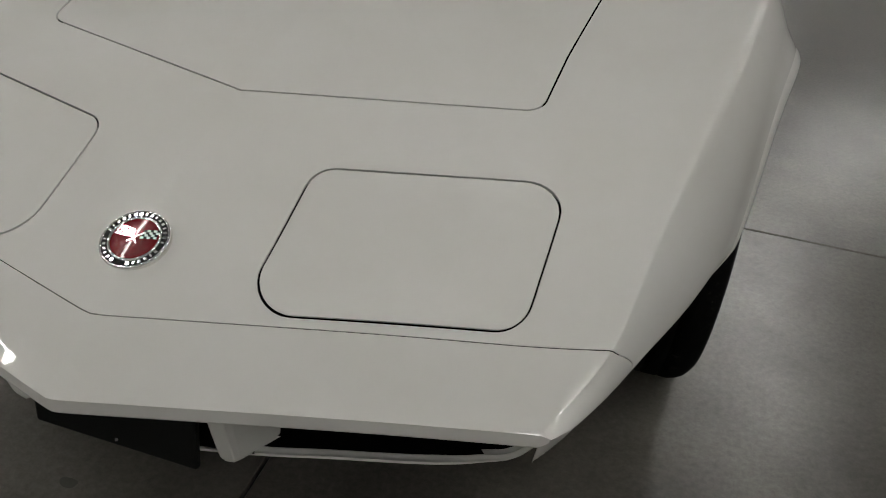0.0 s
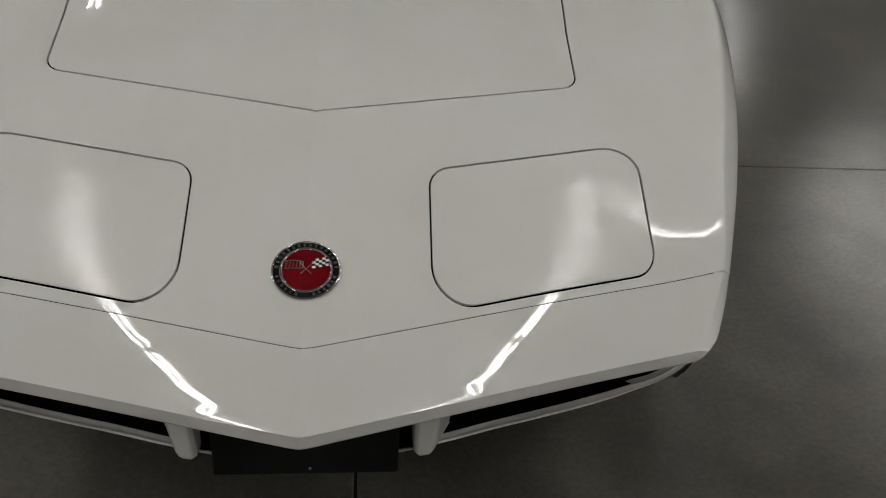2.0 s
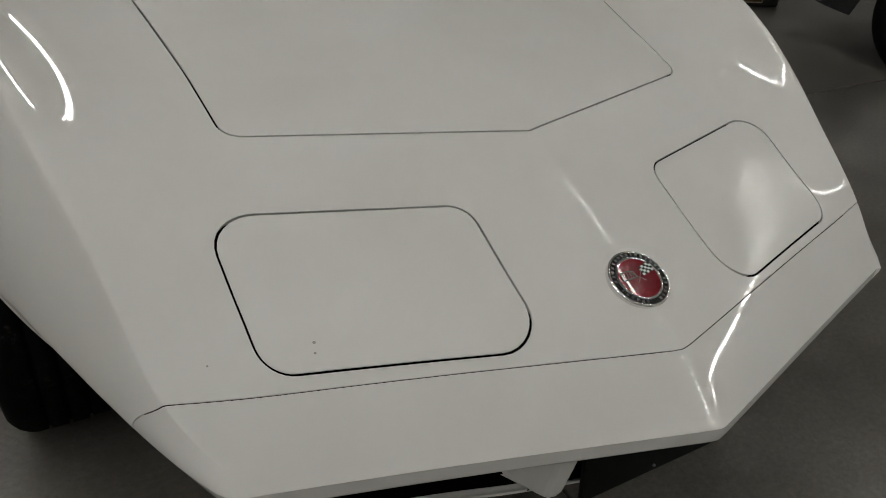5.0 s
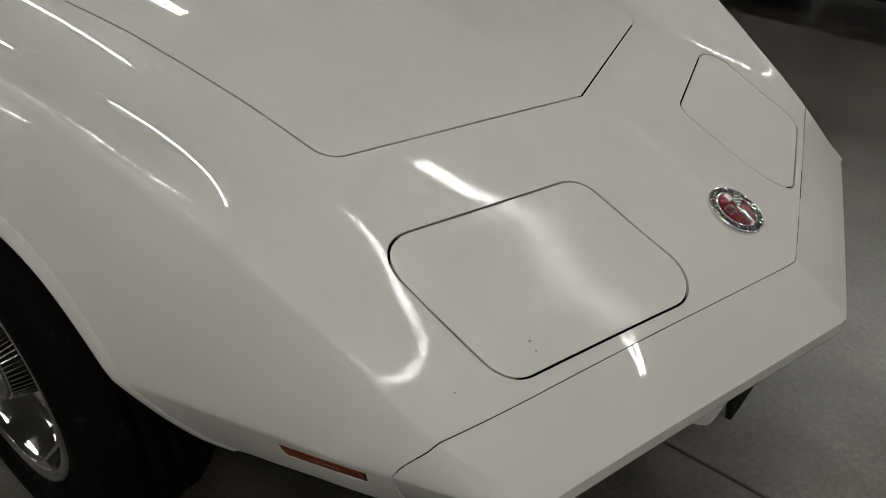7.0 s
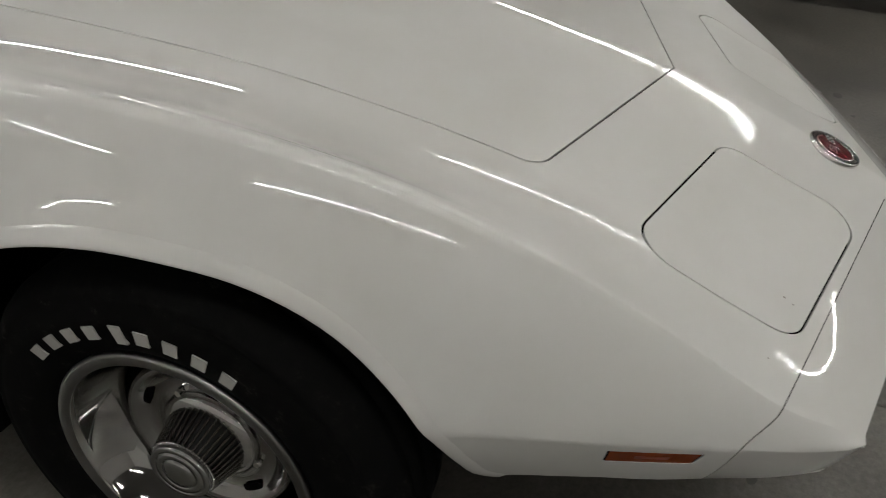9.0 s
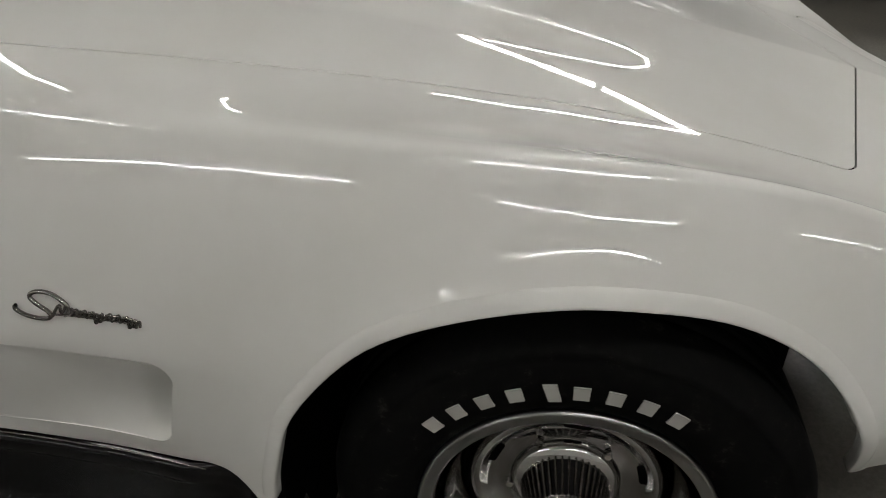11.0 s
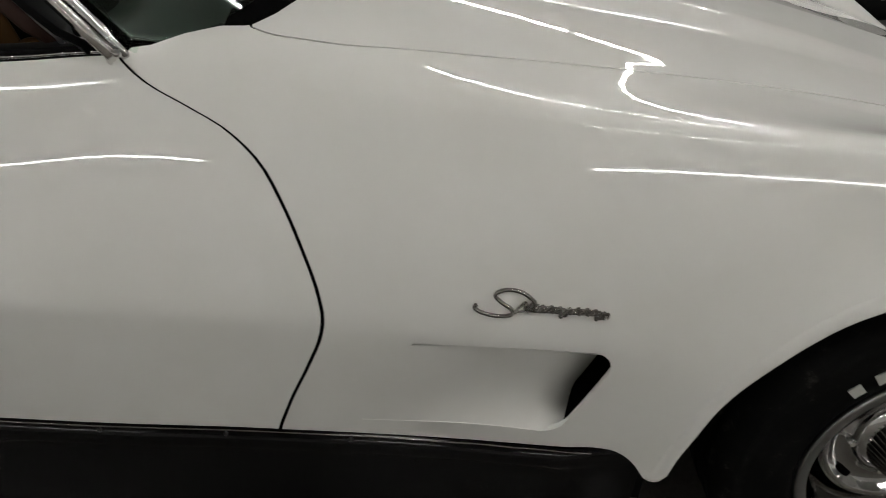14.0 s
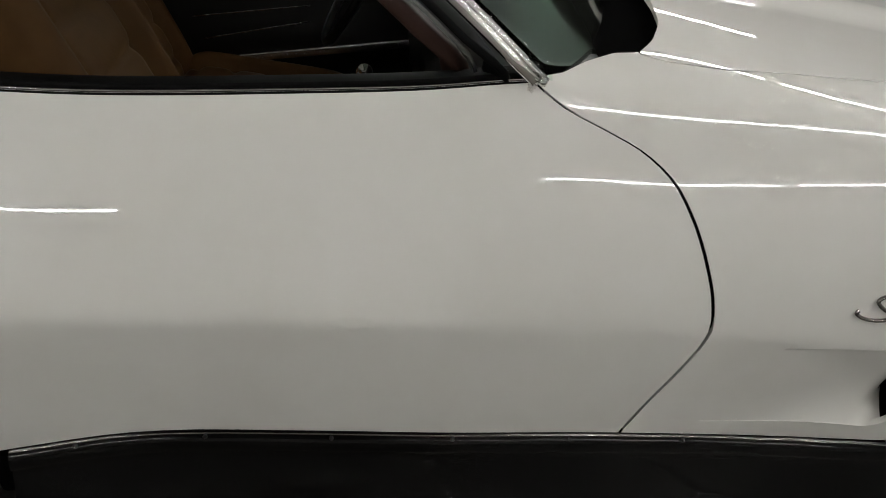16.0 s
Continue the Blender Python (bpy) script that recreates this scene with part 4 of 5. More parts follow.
# ---- cabin ----
GLASS = bpy.data.materials.new("tinted_glass")
GLASS.use_nodes = True
_t, _nn, _l, _bb = nodes_of(GLASS)
_bb.inputs["Base Color"].default_value = (.62, .78, .68, 1)
_bb.inputs["Roughness"].default_value = 0.0
_bb.inputs["Transmission Weight"].default_value = 1.0
_bb.inputs["IOR"].default_value = 1.45
LEATHER = material("saddle_brown_leather", (.050, .027, .011), .55, spec=.05)
_n = noise_node(LEATHER, 60, 4)
bump(LEATHER, _n.outputs[0], .25, .002)
_n = noise_node(LEATHER, 6, 4)
_r = ramp(LEATHER, _n.outputs[0], [(.3, (.038, .0185, .0066)), (.7, (.060, .0305, .0115))])
LEATHER.node_tree.links.new(_r.outputs[0], LEATHER.node_tree.nodes["Principled BSDF"].inputs["Base Color"])
CABIN = material("black_cabin_vinyl", (.003, .0027, .0024), .3, spec=.16)
CARPET = material("dark_carpet", (.02, .014, .010), .95)
BROWNTRIM = material("brown_pillar_trim", (.030, .014, .010), .6, spec=.2)
STRIPRUBBER = material("black_weatherstrip", (.003, .003, .003), .6, spec=.05)
TRIMBRIGHT = material("bright_trim", (.72, .71, .69), .24, metal=1.0)


def glass_point(a, b):
    """a across from -1 to 1, b up from the cowl to the header."""
    x = (.668 - (.668 - .530) * b) * a
    y0 = 2.262 - .215 * (1 - abs(a) ** 2.6)
    y1 = 2.675 - .10 * (1 - a * a)
    z0 = .872 + .03 * (1 - a * a)
    z1 = 1.165 + .02 * (1 - a * a)
    return (x, y0 + (y1 - y0) * b, z0 + (z1 - z0) * b + .012 * math.sin(math.pi * b))


def grid_mesh(fn, na, nb, name, mat, parent, label="", thick=0.0):
    verts = [fn(-1 + 2 * i / (na - 1), j / (nb - 1)) for i in range(na) for j in range(nb)]
    faces = [(i * nb + j, (i + 1) * nb + j, (i + 1) * nb + j + 1, i * nb + j + 1) for i in range(na - 1) for j in range(nb - 1)]
    ob = link_mesh(name, verts, faces, mat, parent, label)
    if thick:
        md = ob.modifiers.new("thickness", "SOLIDIFY")
        md.thickness = thick
        md.offset = -1
    return ob


pane = grid_mesh(lambda a, b: glass_point(.985 * a, b - .10 * (1 - abs(a) ** 18) * (1 - b)), 81, 12, "windshield", GLASS, car, "tinted curved windshield", .005)
pane.visible_shadow = False
# side frames: a bright moulding with a black channel and rubber beside it
for s in (-1, 1):
    edge = [Vector(glass_point(s, b)) for b in np.linspace(.0, 1.0, 14)]
    foot = [edge[0] + Vector((-s * .016, 0, -.032))] + edge
    sunk = [edge[0] + Vector((-s * .045, 0, -.045)), Vector(glass_point(s, .05)) + Vector((-s * .018, 0, -.012))] + edge[1:]
    fr = part("windshield_frame", sweep([e + Vector((s * -.004, .003, .003)) for e in foot], ring_section(.008, .006, .004, 3)), CHROME2, car, "bright windshield frame", smooth=True)
    part("moulding", sweep([e + Vector((s * .007, .020, .005)) for e in foot], ring_section(.0065, .008, .004, 3)), CHROME, fr, smooth=True)
    part("rubber_seal", sweep([e + Vector((s * .001, .050, .002)) for e in sunk], ring_section(.021, .006, .004, 3)), STRIPRUBBER, fr, "black rubber pillar seal", smooth=True)
    part("bright_edge", sweep([e + Vector((s * -.008, .079, .002)) for e in sunk], ring_section(.0016, .003, .001, 2)), SATIN, fr, smooth=True)
    part("pillar_trim", sweep([e + Vector((s * -.040, .104, -.006)) for e in sunk], ring_section(.019, .014, .008, 3)), BROWNTRIM, fr, "brown pillar trim", smooth=True)
    bm = bmesh.new()
    bmesh.ops.create_uvsphere(bm, u_segments=12, v_segments=8, radius=.0065)
    k = part("frame_screw", bm, CHROME, fr, smooth=True)
    k.location = Vector(glass_point(s, -.01)) + Vector((s * .010, .012, .008))
header = [Vector(glass_point(a, 1.0)) for a in np.linspace(-1, 1, 25)]
part("header_rail", sweep([h + Vector((0, .012, .004)) for h in header], ring_section(.022, .012, .006, 3)), CHROME2, car, smooth=True)
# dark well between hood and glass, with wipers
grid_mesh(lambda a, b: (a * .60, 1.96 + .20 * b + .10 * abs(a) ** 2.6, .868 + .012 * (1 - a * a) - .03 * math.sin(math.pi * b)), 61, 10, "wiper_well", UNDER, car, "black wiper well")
for s in (-1, 1):
    arm = [(s * .40 - .05, 2.070, .878), (s * .25 - .05, 2.066, .884), (s * .03 - .05, 2.060, .888)]
    part("wiper_arm", sweep(arm, ring_section(.005, .003, .002, 2)), BLACK, car, smooth=True)

# door tops: weatherstrips, inner panels
for s in (-1, 1):
    vs_d = np.linspace(2.27, 3.22, 40)
    top = [skin(.998, q) for q in vs_d]
    part("weatherstrip", sweep([(s * (p[0] - .020), p[1], p[2] - .001) for p in top], ring_section(.019, .0085, .005, 3)), STRIPRUBBER, car, "black door-top weatherstrip", smooth=True)
    part("bright_strip", sweep([(s * (p[0] + .001), p[1], p[2] - .001) for p in top], ring_section(.0020, .0022, .001, 2)), CHROME2, car, smooth=True)
    part("door_seal", sweep([(s * (p[0] + .0045), p[1], p[2] - .0045) for p in top], ring_section(.0018, .0022, .001, 2)), STRIPRUBBER, car, smooth=True)
    ring = [(.625, .845), (.615, .80), (.605, .72), (.595, .62), (.575, .56), (.562, .52), (.562, .44), (.60, .40), (.60, .30)]
    verts = [(s * x, yy, z + (.0 if z < .8 else float(CREST_Z(yy)) - .845)) for yy in np.linspace(2.25, 3.2, 12) for x, z in ring]
    m = len(ring)
    faces = [(i * m + k, i * m + k + 1, (i + 1) * m + k + 1, (i + 1) * m + k) for i in range(11) for k in range(m - 1)]
    pn = link_mesh("door_trim", verts, [f if s > 0 else tuple(reversed(f)) for f in faces], CABIN, car, "black vinyl inner door panel")
    part("armrest_strip", sweep([(s * .555, yy, .447 + .152 * (2.928 - yy)) for yy in np.linspace(2.27, 2.99, 12)], ring_section(.010, .012, .005, 3)), TRIMBRIGHT, pn, smooth=True)
    part("stitch_line", sweep([(s * (.572 + .05 * (2.99 - yy)), yy, .564 + .14 * (3.0 - yy)) for yy in np.linspace(2.66, 2.99, 8)] , ring_section(.002, .002, .001, 2)), CHROME2, pn, smooth=True)
    part("stitch_line", sweep([(s * (.558 + .06 * (2.99 - yy)), yy, .507 + .207 * (2.96 - yy)) for yy in np.linspace(2.66, 2.96, 8)] , ring_section(.002, .002, .001, 2)), CHROME2, pn, smooth=True)


def cushion(w, h, d, r, ribs=0):
    """A padded block across w, along d, high h, soft-edged, with pressed ribs on its upper face."""
    bm = bmesh.new()
    nx, ny = 44, 48
    top = {}
    for i in range(nx + 1):
        for j in range(ny + 1):
            a, b = -1 + 2 * i / nx, -1 + 2 * j / ny
            px = a * w / 2
            py = b * d / 2
            edge = (1 - abs(a) ** 6) * (1 - abs(b) ** 8)
            roll = .03 * (1 if abs(a) > .62 else 0) * min(1, (abs(a) - .62) / .12) if abs(a) > .62 else 0
            pz = h * (edge ** .35 if edge > 0 else 0) + roll * (edge > .02)
            if ribs and abs(a) < .6:
                pz -= .011 * (0.5 + 0.5 * math.cos(b * ribs * math.pi)) ** 6
            pz -= .022 * math.exp(-((abs(a) - .60) / .055) ** 2) * (edge > .02)
            top[i, j] = bm.verts.new((px, py, pz))
    for i in range(nx):
        for j in range(ny):
            bm.faces.new((top[i, j], top[i + 1, j], top[i + 1, j + 1], top[i, j + 1]))
    low = [bm.verts.new((x * w / 2, y * d / 2, -.03)) for x, y in ((-1, -1), (1, -1), (1, 1), (-1, 1))]
    bm.faces.new(low[::-1])
    return bm


def seat(x, low, yb=3.03, yc=2.66):
    bs = part("bucket_seat", box(-.21, .21, -.29, .29, -.05, -.02, .01), CABIN, car, "saddle-brown leather bucket seat")
    bs.matrix_basis = pose(x, yb, low + .30, 64, 0, 0)
    st = bs
    back = bs.matrix_basis.inverted()
    c = part("seat_cushion", cushion(.46, .12, .50, .05, 5), LEATHER, st, smooth=True)
    c.matrix_basis = back @ pose(x, yc, low, 6, 0, 0)
    b = part("seat_back", cushion(.45, .11, .62, .05, 6), LEATHER, st, smooth=True)
    b.matrix_basis = Matrix.Identity(4)
    return st


seat(-.35, .40)
seat(.37, .318, 3.21, 2.78)
part("cabin_floor", box(-.58, .58, 2.0, 3.3, .20, .23), CARPET, car)
part("bulkhead", box(-.66, .66, 3.28, 3.32, .2, .86), CARPET, car)
part("console", box(-.10, .10, 2.25, 3.2, .23, .56, .03, 3), CABIN, car, smooth=False)
kn = part("shifter", lathe([(.006, 0), (.005, .07)], 12), CHROME, car, "chrome shift lever", smooth=True)
kn.location, kn.rotation_euler = (.0, 2.507, .56), (0, -math.pi / 2, 0)
bm = bmesh.new()
bmesh.ops.create_uvsphere(bm, u_segments=16, v_segments=10, radius=.019)
k = part("knob", bm, CHROME, kn, smooth=True)
k.location = (.075, 0, 0)
dash = [(2.06, .86), (2.16, .895), (2.30, .885), (2.38, .85), (2.40, .78), (2.37, .66), (2.36, .5), (2.30, .35)]
verts = [(x, y + .03 * abs(x) ** 2, z - .03 * abs(x)) for x in np.linspace(-.62, .62, 15) for y, z in dash]
m = len(dash)
link_mesh("dashboard", verts, [(i * m + k, i * m + k + 1, (i + 1) * m + k + 1, (i + 1) * m + k) for i in range(14) for k in range(m - 1)], CABIN, car, "black vinyl dashboard")
sw = part("steering_wheel", lathe([(.190, -.012), (.200, 0), (.190, .012), (.178, .008), (.176, -.008), (.190, -.012)], 40), CABIN, car, smooth=True)
sw.matrix_basis = Matrix.Translation((.36, 2.52, .76)) @ Matrix.Rotation(radians(-90), 4, "Z") @ Matrix.Rotation(radians(28), 4, "Y")

# roof and tail
def roof_pt(a, b):
    y = 2.66 + .72 * b
    x = a * (.545 + .03 * b)
    z = 1.205 - .055 * abs(a) ** 4 - .02 * (2 * b - 1) ** 2 - .012 * a * a
    return (x, y, z)


grid_mesh(roof_pt, 25, 10, "roof", WHITE, car, thick=.03)
for s in (-1, 1):
    verts = []
    for b in np.linspace(0, 1, 14):
        y = 3.32 + 1.05 * b
        zt = 1.16 - .27 * b ** 1.3
        xt = .575 + .05 * b
        p = skin(.97, y)
        verts += [(s * xt, y, zt), (s * (xt * .5 + p[0] * .5 + .012), y, (zt + p[2]) / 2), (s * p[0], y, p[2])]
    faces = [(i * 3 + k, i * 3 + k + 1, (i + 1) * 3 + k + 1, (i + 1) * 3 + k) for i in range(13) for k in range(2)]
    ob = link_mesh("sail_panel", verts, [f if s < 0 else tuple(reversed(f)) for f in faces], WHITE, car)
    md = ob.modifiers.new("thickness", "SOLIDIFY")
    md.thickness, md.offset = .03, -1
    # the quarter behind the door
    rear_arch = [(y + 2.489, z) for y, z in ARCH]
    lp = [(s * 2.999, 3.065)]
    lp += [on_side(y + .004, z, s) for y, z in DOOR_REAR[1:]]
    lp += [(s * .97, v) for v in np.linspace(3.25, 4.66, 40)]
    lp += [(s * 2.999, 4.66)]
    tail = [on_side(y, z, s) for y, z in reversed(rear_arch)]
    tail[0] = (s * 2.999, tail[0][1])
    tail[-1] = (s * 2.999, tail[-1][1])
    skin_panel("rear_quarter", uv_loop(lp + tail), WHITE, car, grid=.03)
    skin_panel("deck_half", uv_loop([(0.0, 3.95), (s * .968, 3.95), (s * .968, 4.66), (0.0, 4.66)]), WHITE, car, grid=.04)
grid_mesh(lambda a, b: (a * .50, 3.40 + .06 * b, 1.13 - .24 * b), 9, 4, "rear_window", GLASS, car, thick=.005)
part("rear_shelf", box(-.58, .58, 3.4, 3.97, .84, .87), CABIN, car)
grid_mesh(lambda a, b: (a * (.66 - .05 * b), 4.655 + .02 * b, .80 - .45 * b), 25, 8, "tail_panel", WHITE, car, thick=.02)
part("rear_bumper", sweep([(x, 4.70 - .05 * abs(x), .50) for x in np.linspace(-.66, .66, 16)], ring_section(.02, .035, .015, 3)), CHROME, car, smooth=True)
TAILRED = material("tail_lens", (.35, .01, .01), .2)
for x in (-.52, -.33, .33, .52):
    lamp = part("tail_lamp", disc([(.07, 0), (.07, .012), (.06, .016), (.0003, .02)], 32), TAILRED, car, smooth=True)
    lamp.matrix_basis = Matrix.Translation((x, 4.662, .66)) @ Matrix.Rotation(radians(-90), 4, "X")

# ---- the hall ----
X0, X1, Y0, Y1 = -10.0, 16.0, -13.0, 21.0
_t, _nn, _l, _bb = nodes_of(CONCRETE)
_a = noise_node(CONCRETE, .55, 4, .5)
_b2 = noise_node(CONCRETE, 2.2, 7, .60)
_c = noise_node(CONCRETE, 70.0, 8, .8)
_r1 = ramp(CONCRETE, _a.outputs[0], [(.30, (.070, .065, .056)), (.50, (.095, .088, .077)), (.70, (.124, .115, .100))])
_r2 = ramp(CONCRETE, _b2.outputs[0], [(.25, (.50, .49, .47)), (.45, (.86, .855, .85)), (.58, (1.05, 1.05, 1.05)), (.78, (1.48, 1.46, 1.42))])
_r3 = ramp(CONCRETE, _c.outputs[0], [(.3, (.50, .50, .49)), (.7, (1.42, 1.42, 1.40))])
_m1 = _nn.new("ShaderNodeMixRGB")
_m1.blend_type = "MULTIPLY"
_m1.inputs[0].default_value = 1.0
_m2 = _nn.new("ShaderNodeMixRGB")
_m2.blend_type = "MULTIPLY"
_m2.inputs[0].default_value = .7
_l.new(_r1.outputs[0], _m1.inputs[1])
_l.new(_r2.outputs[0], _m1.inputs[2])
_l.new(_m1.outputs[0], _m2.inputs[1])
_l.new(_r3.outputs[0], _m2.inputs[2])
_l.new(_m2.outputs[0], _bb.inputs["Base Color"])
vary_rough(CONCRETE, _b2.outputs[0], .30, .42)
_bb.inputs["Coat Weight"].default_value = .50
_bb.inputs["Coat Roughness"].default_value = .15
_cr2 = ramp(CONCRETE, _b2.outputs[0], [(.30, grey(.05)), (.70, grey(.15))])
_l.new(_cr2.outputs[0], _bb.inputs["Coat Roughness"])
_mid = noise_node(CONCRETE, 38.0, 7, .78)
_bp = bump(CONCRETE, _mid.outputs[0], .40, .0016)
_l.new(_bp.outputs[0], _bb.inputs["Coat Normal"])
JOINT = material("joint_filler", (.02, .019, .017), .9)
floor = tagged(part("floor", box(X0, X1, Y0, Y1, -.2, -.012), JOINT), "grey polished concrete floor with saw-cut joints", "floor", kind="structure")
JX = [X0, -8.99, -4.46, .072, 4.60, 9.13, 13.7, X1]
JY = [Y0, -11.9, -7.4, -2.86, 1.675, 6.2, 10.7, 15.2, Y1]
for i in range(len(JX) - 1):
    for j in range(len(JY) - 1):
        part("slab", box(JX[i] + .003, JX[i + 1] - .003, JY[j] + .003, JY[j + 1] - .003, -.10, 0, .0025, 1), CONCRETE, floor)
for nm, b in (("wall_north", (X0 - .2, X1 + .2, Y1, Y1 + .2, -.2, CEILING + .7)), ("wall_south", (X0 - .2, X1 + .2, Y0 - .2, Y0, -.2, CEILING + .7)), ("wall_west", (X0 - .2, X0, Y0, Y1, -.2, CEILING + .7)), ("wall_east", (X1, X1 + .2, Y0, Y1, -.2, CEILING + .7))):
    tagged(part(nm, box(*b), WALL), "plain painted wall of the hall", "wall", kind="structure")
tagged(part("ceiling", box(X0, X1, Y0, Y1, CEILING + .11, CEILING + .3), CEIL), "plain dark grey ceiling of the hall", "ceiling", kind="structure")

TUBE = bpy.data.materials.new("lit_tube")
TUBE.use_nodes = True
_bb = TUBE.node_tree.nodes["Principled BSDF"]
_bb.inputs["Emission Color"].default_value = (1.0, .975, .93, 1)
_bb.inputs["Emission Strength"].default_value = LAMP_POWER


def strip_lamp(x, y, along=2.4):
    h = new("strip_light")
    h.location = (x, y, CEILING)
    tagged(h, "twin-tube fluorescent strip light on the dark grey ceiling", "ceiling light", group="ceiling lights")
    part("housing", box(-.08, .08, -along / 2, along / 2, .03, .11, .01), LAMPWHITE, h)
    for dx in (-.034, .034):
        bm = bmesh.new()
        bmesh.ops.create_cone(bm, cap_ends=True, segments=10, radius1=.0105, radius2=.0105, depth=along - .06, matrix=Matrix.Translation((dx, 0, .012)) @ Matrix.Rotation(math.pi / 2, 4, "X"))
        part("tube", bm, TUBE, h, smooth=True)
    return h


LAMPS = [(x, y) for x in LAMP_ROWS for y in LAMP_YS]
lamp0 = strip_lamp(*LAMPS[0], LAMP_LEN)
for x, y in LAMPS[1:]:
    copy_thing(lamp0, Matrix.Translation((x, y, CEILING)))
copy_thing(lamp0, Matrix.Translation((4.25, 12.35, CEILING)) @ Matrix.Rotation(math.pi / 2, 4, "Z"))

# stains on the concrete
STAIN = material("oil_stain", (.035, .031, .026), .5)
for x, y, r in ((1.96, -.095, .030), (1.76, -.14, .014), (1.35, -.01, .012), (-.245, .192, .020), (-.20, .148, .010), (.30, -.25, .022)):
    bm = bmesh.new()
    n = 18
    c = bm.verts.new((0, 0, .0012))
    rim_v = []
    for k in range(n):
        a = 2 * math.pi * k / n
        rr = r * (1 + .35 * noise.noise(Vector((x * 7 + math.cos(a), y * 7 + math.sin(a), 3))))
        rim_v.append(bm.verts.new((rr * math.cos(a), rr * .6 * math.sin(a), .0006)))
    for k in range(n):
        bm.faces.new((c, rim_v[k], rim_v[(k + 1) % n]))
    st = part("floor_stain", bm, STAIN)
    st.location = (x, y, 0)
    tagged(st, "small dark oil stain on the concrete floor", "stain", group="floor stains")


# ---- what stands behind the car ----
DARKPAINT = material("dark_car_paint", (.006, .006, .007), .25, coat=.5, coat_rough=.08, spec=.2)
DARKGLASS = material("dark_car_glass", (.004, .004, .005), .05)


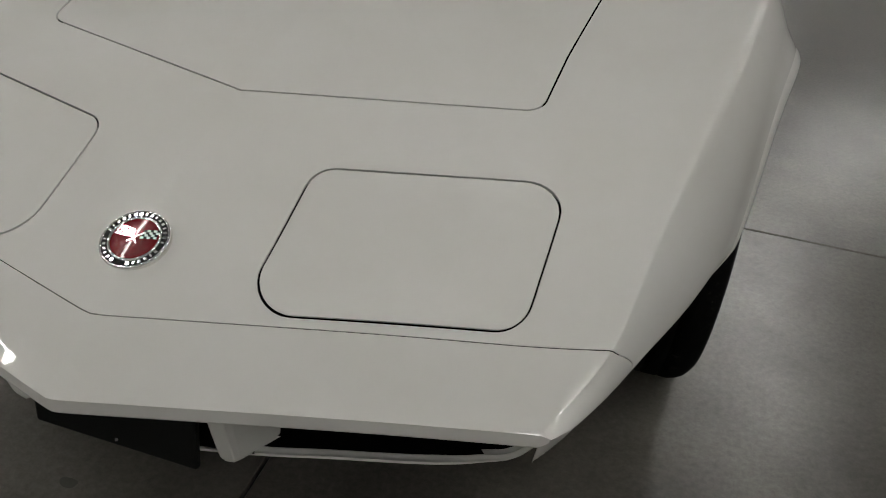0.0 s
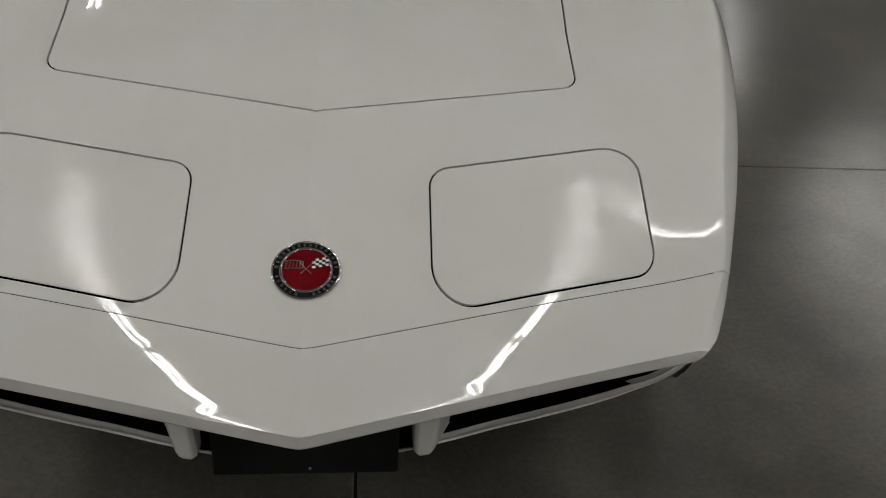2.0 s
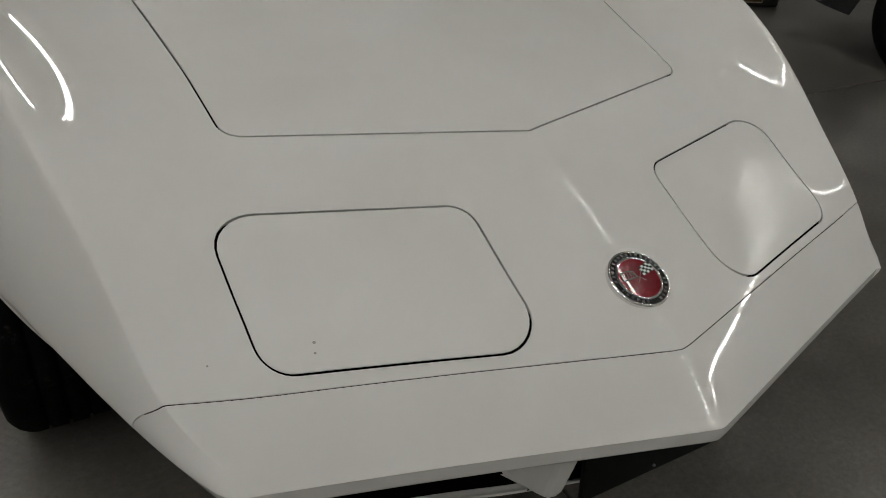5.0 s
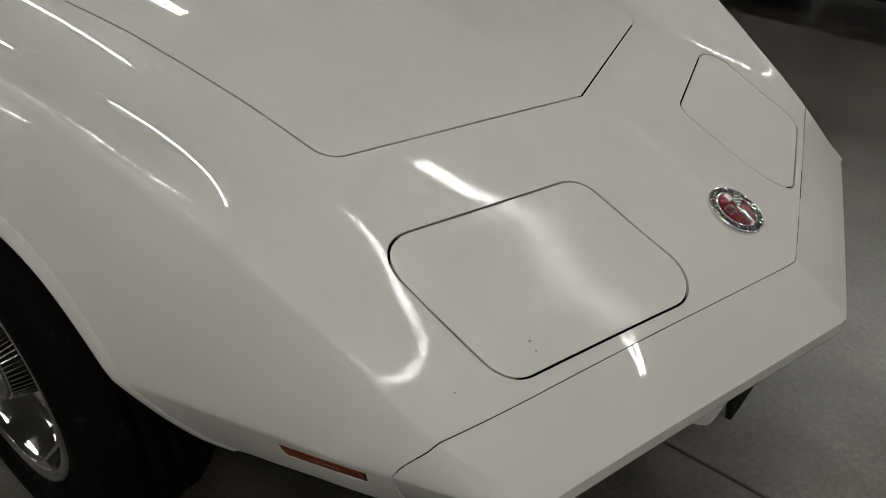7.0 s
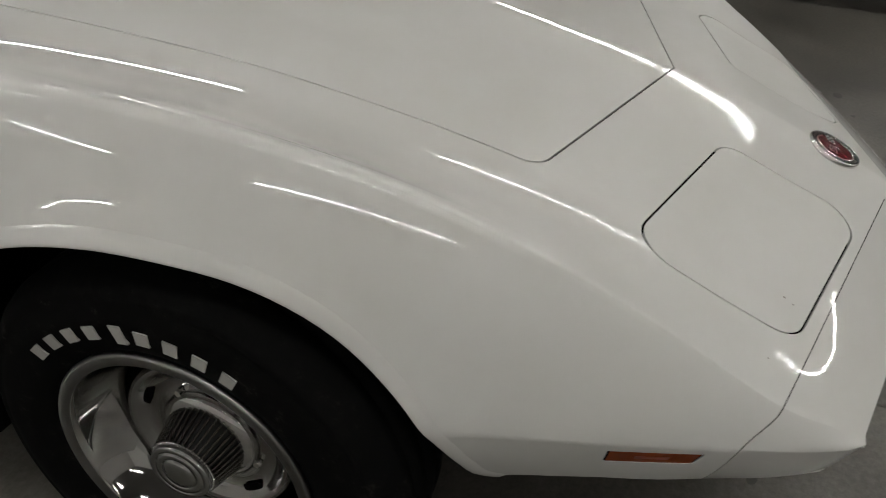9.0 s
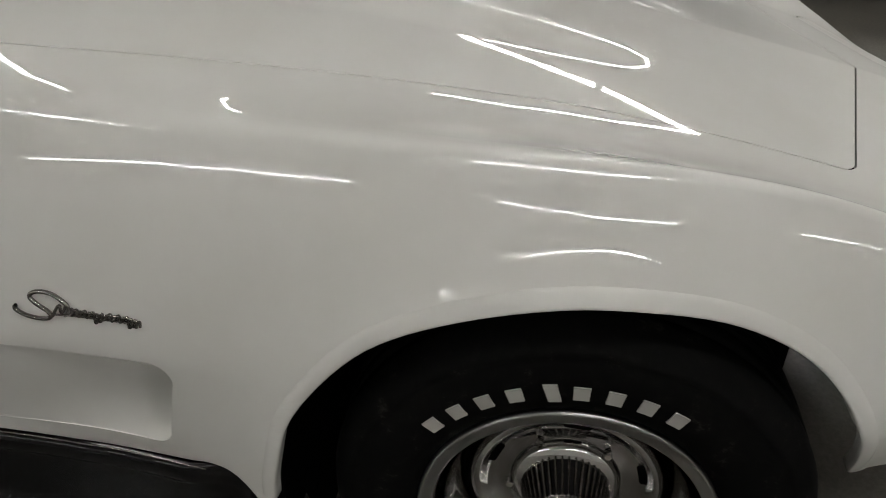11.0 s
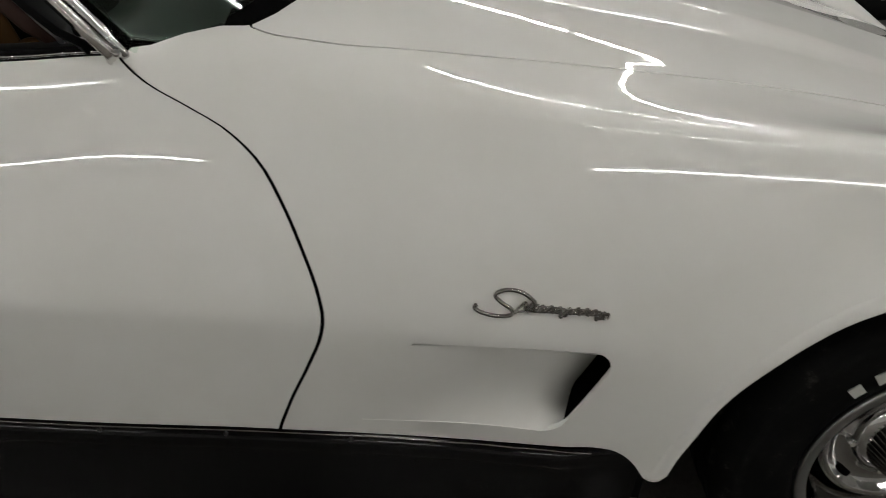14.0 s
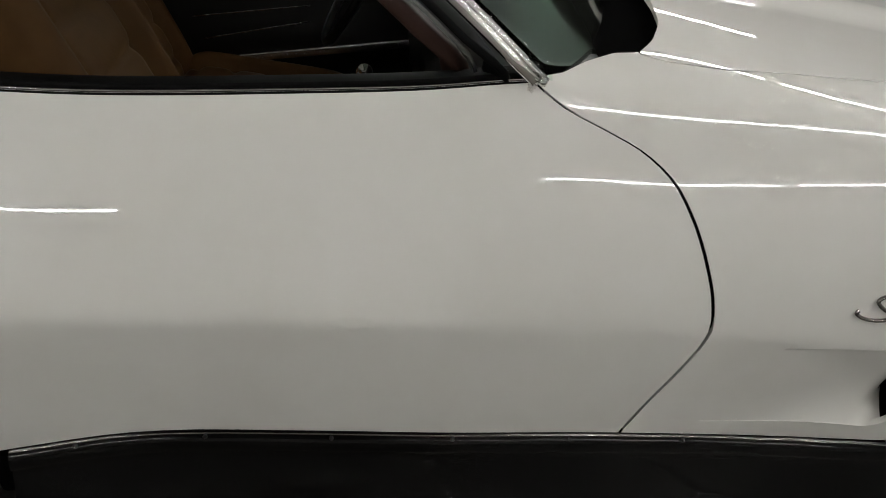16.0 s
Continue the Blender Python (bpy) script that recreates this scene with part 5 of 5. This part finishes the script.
def dark_saloon(cx, cy):
    prof = curve_fn([(-2.35, .50), (-2.2, .66), (-1.6, .74), (-.9, .80), (0, .84), (1.0, .86), (1.9, .82), (2.25, .74), (2.4, .56)])
    half = curve_fn([(-2.35, .58), (-2.1, .78), (-1.4, .86), (0, .88), (1.4, .87), (2.1, .80), (2.4, .62)])
    ys = np.linspace(-2.35, 2.4, 60)
    verts, faces = [], []
    n = 26
    for y in ys:
        w, h = float(half(y)), float(prof(y))
        for i in range(n):
            a = math.pi * i / (n - 1)
            c, s_ = math.cos(a), math.sin(a)
            x = w * math.copysign(abs(c) ** .42, c)
            z = .22 + (h - .22) * (abs(s_) ** .55)
            arch = max(.36 ** 2 - (y - 1.42) ** 2, .36 ** 2 - (y + 1.38) ** 2)
            if arch > 0 and abs(x) > .6 * w:
                z = max(z, .32 + math.sqrt(arch))
            verts.append((x, y, z))
    for j in range(len(ys) - 1):
        for i in range(n - 1):
            faces.append((j * n + i, j * n + i + 1, (j + 1) * n + i + 1, (j + 1) * n + i))
    faces += [tuple(range(n)), tuple(reversed(range((len(ys) - 1) * n, len(ys) * n)))]
    root = link_mesh("parked_car", verts, faces, DARKPAINT)
    tagged(root, "black saloon parked beside on the concrete", "car")
    verts, faces = [], []
    for y, w, z in ((-1.05, .66, .82), (-.45, .58, 1.30), (.55, .58, 1.34), (1.35, .62, .84)):
        for i in range(11):
            a = -1 + 2 * i / 10
            verts.append((w * a, y - .06 * (1 - a * a) * (1 if y < 0 else -1), z + .05 * (1 - abs(a) ** 3) * (z > 1)))
    for j in range(3):
        for i in range(10):
            faces.append((j * 11 + i, j * 11 + i + 1, (j + 1) * 11 + i + 1, (j + 1) * 11 + i))
    for e in (0, 10):
        faces.append((e, 11 + e, 22 + e, 33 + e))
    link_mesh("cabin_glass", verts, faces, DARKGLASS, root, smooth=False)
    for sx in (-1, 1):
        for yy in (-1.38, 1.42):
            t = part("wheel", lathe([(.19, -.03), (.25, 0), (.30, -.005), (.32, -.03), (.325, -.1), (.32, -.19), (.2, -.2)], 40), RUBBER, root, smooth=True)
            t.matrix_basis = Matrix.Translation((sx * .86, yy, .325)) @ Matrix.Rotation(0 if sx > 0 else math.pi, 4, "Z")
            part("hubcap", lathe([(.19, -.03), (.17, -.02), (.1, -.03), (.0005, -.015)], 32), SATIN, t, smooth=True)
    part("bumper", sweep([(x, 2.42 - .22 * abs(x) ** 3, .42) for x in np.linspace(-.78, .78, 14)], ring_section(.02, .045, .015, 3)), DARKPAINT, root, smooth=True)
    root.location = (cx, cy, 0)
    return root


dark_saloon(4.15, .2)

# low black box with framed brown panels on the floor, for an unidentified object
BOXBLACK = material("box_black", (.008, .008, .008), .5)
BROWNPANEL = material("brown_panel", (.055, .030, .010), .6)
_n = noise_node(BROWNPANEL, 25, 4)
_r = ramp(BROWNPANEL, _n.outputs[0], [(.3, (.040, .022, .008)), (.7, (.075, .042, .016))])
BROWNPANEL.node_tree.links.new(_r.outputs[0], BROWNPANEL.node_tree.nodes["Principled BSDF"].inputs["Base Color"])
FRAME = material("pale_frame", (.22, .18, .13), .5)
stand = part("low_black_box", box(-.24, .24, 0, .30, 0, .19, .012), BOXBLACK)
tagged(stand, "low black box on the floor with two brown framed panels", "stand")
stand.matrix_basis = pose(3.55, 2.91, 0, 0, 0, -19)
for x, w in ((-.095, .065), (.04, .07)):
    pnl = part("panel", box(x - w, x + w, -.008, -.001, .03, .15, .002, 1), BROWNPANEL, stand)
    part("panel_frame", sweep([(x + a * w, -.010, .09 + b * .06) for a, b in ((-1, -1), (1, -1), (1, 1), (-1, 1), (-1, -1))], ring_section(.0035, .0035, .001, 1)), FRAME, pnl)
part("top_trim", box(-.23, .23, .004, .02, .188, .194, .002, 1), SATIN, stand)

# small chips in the nose paint
CHIP = material("bare_paint_chip", (.34, .32, .29), .7)
for cu, cv, cr in ((-.697, .157, .0022), (-.705, .143, .0017), (-.895, .138, .0015)):
    cp, cn = Vector(skin(np.array(cu), np.array(cv))), Vector(skin_normal(np.array(cu), np.array(cv)))
    if cn.z < 0:
        cn = -cn
    chip = part("paint_chip", disc([(cr, .0002), (cr * .6, .0004), (.0001, .0004)], 7), CHIP, car, "small chip in the paint")
    chip.matrix_basis = Matrix.Translation(cp) @ cn.to_track_quat("Z", "Y").to_matrix().to_4x4()
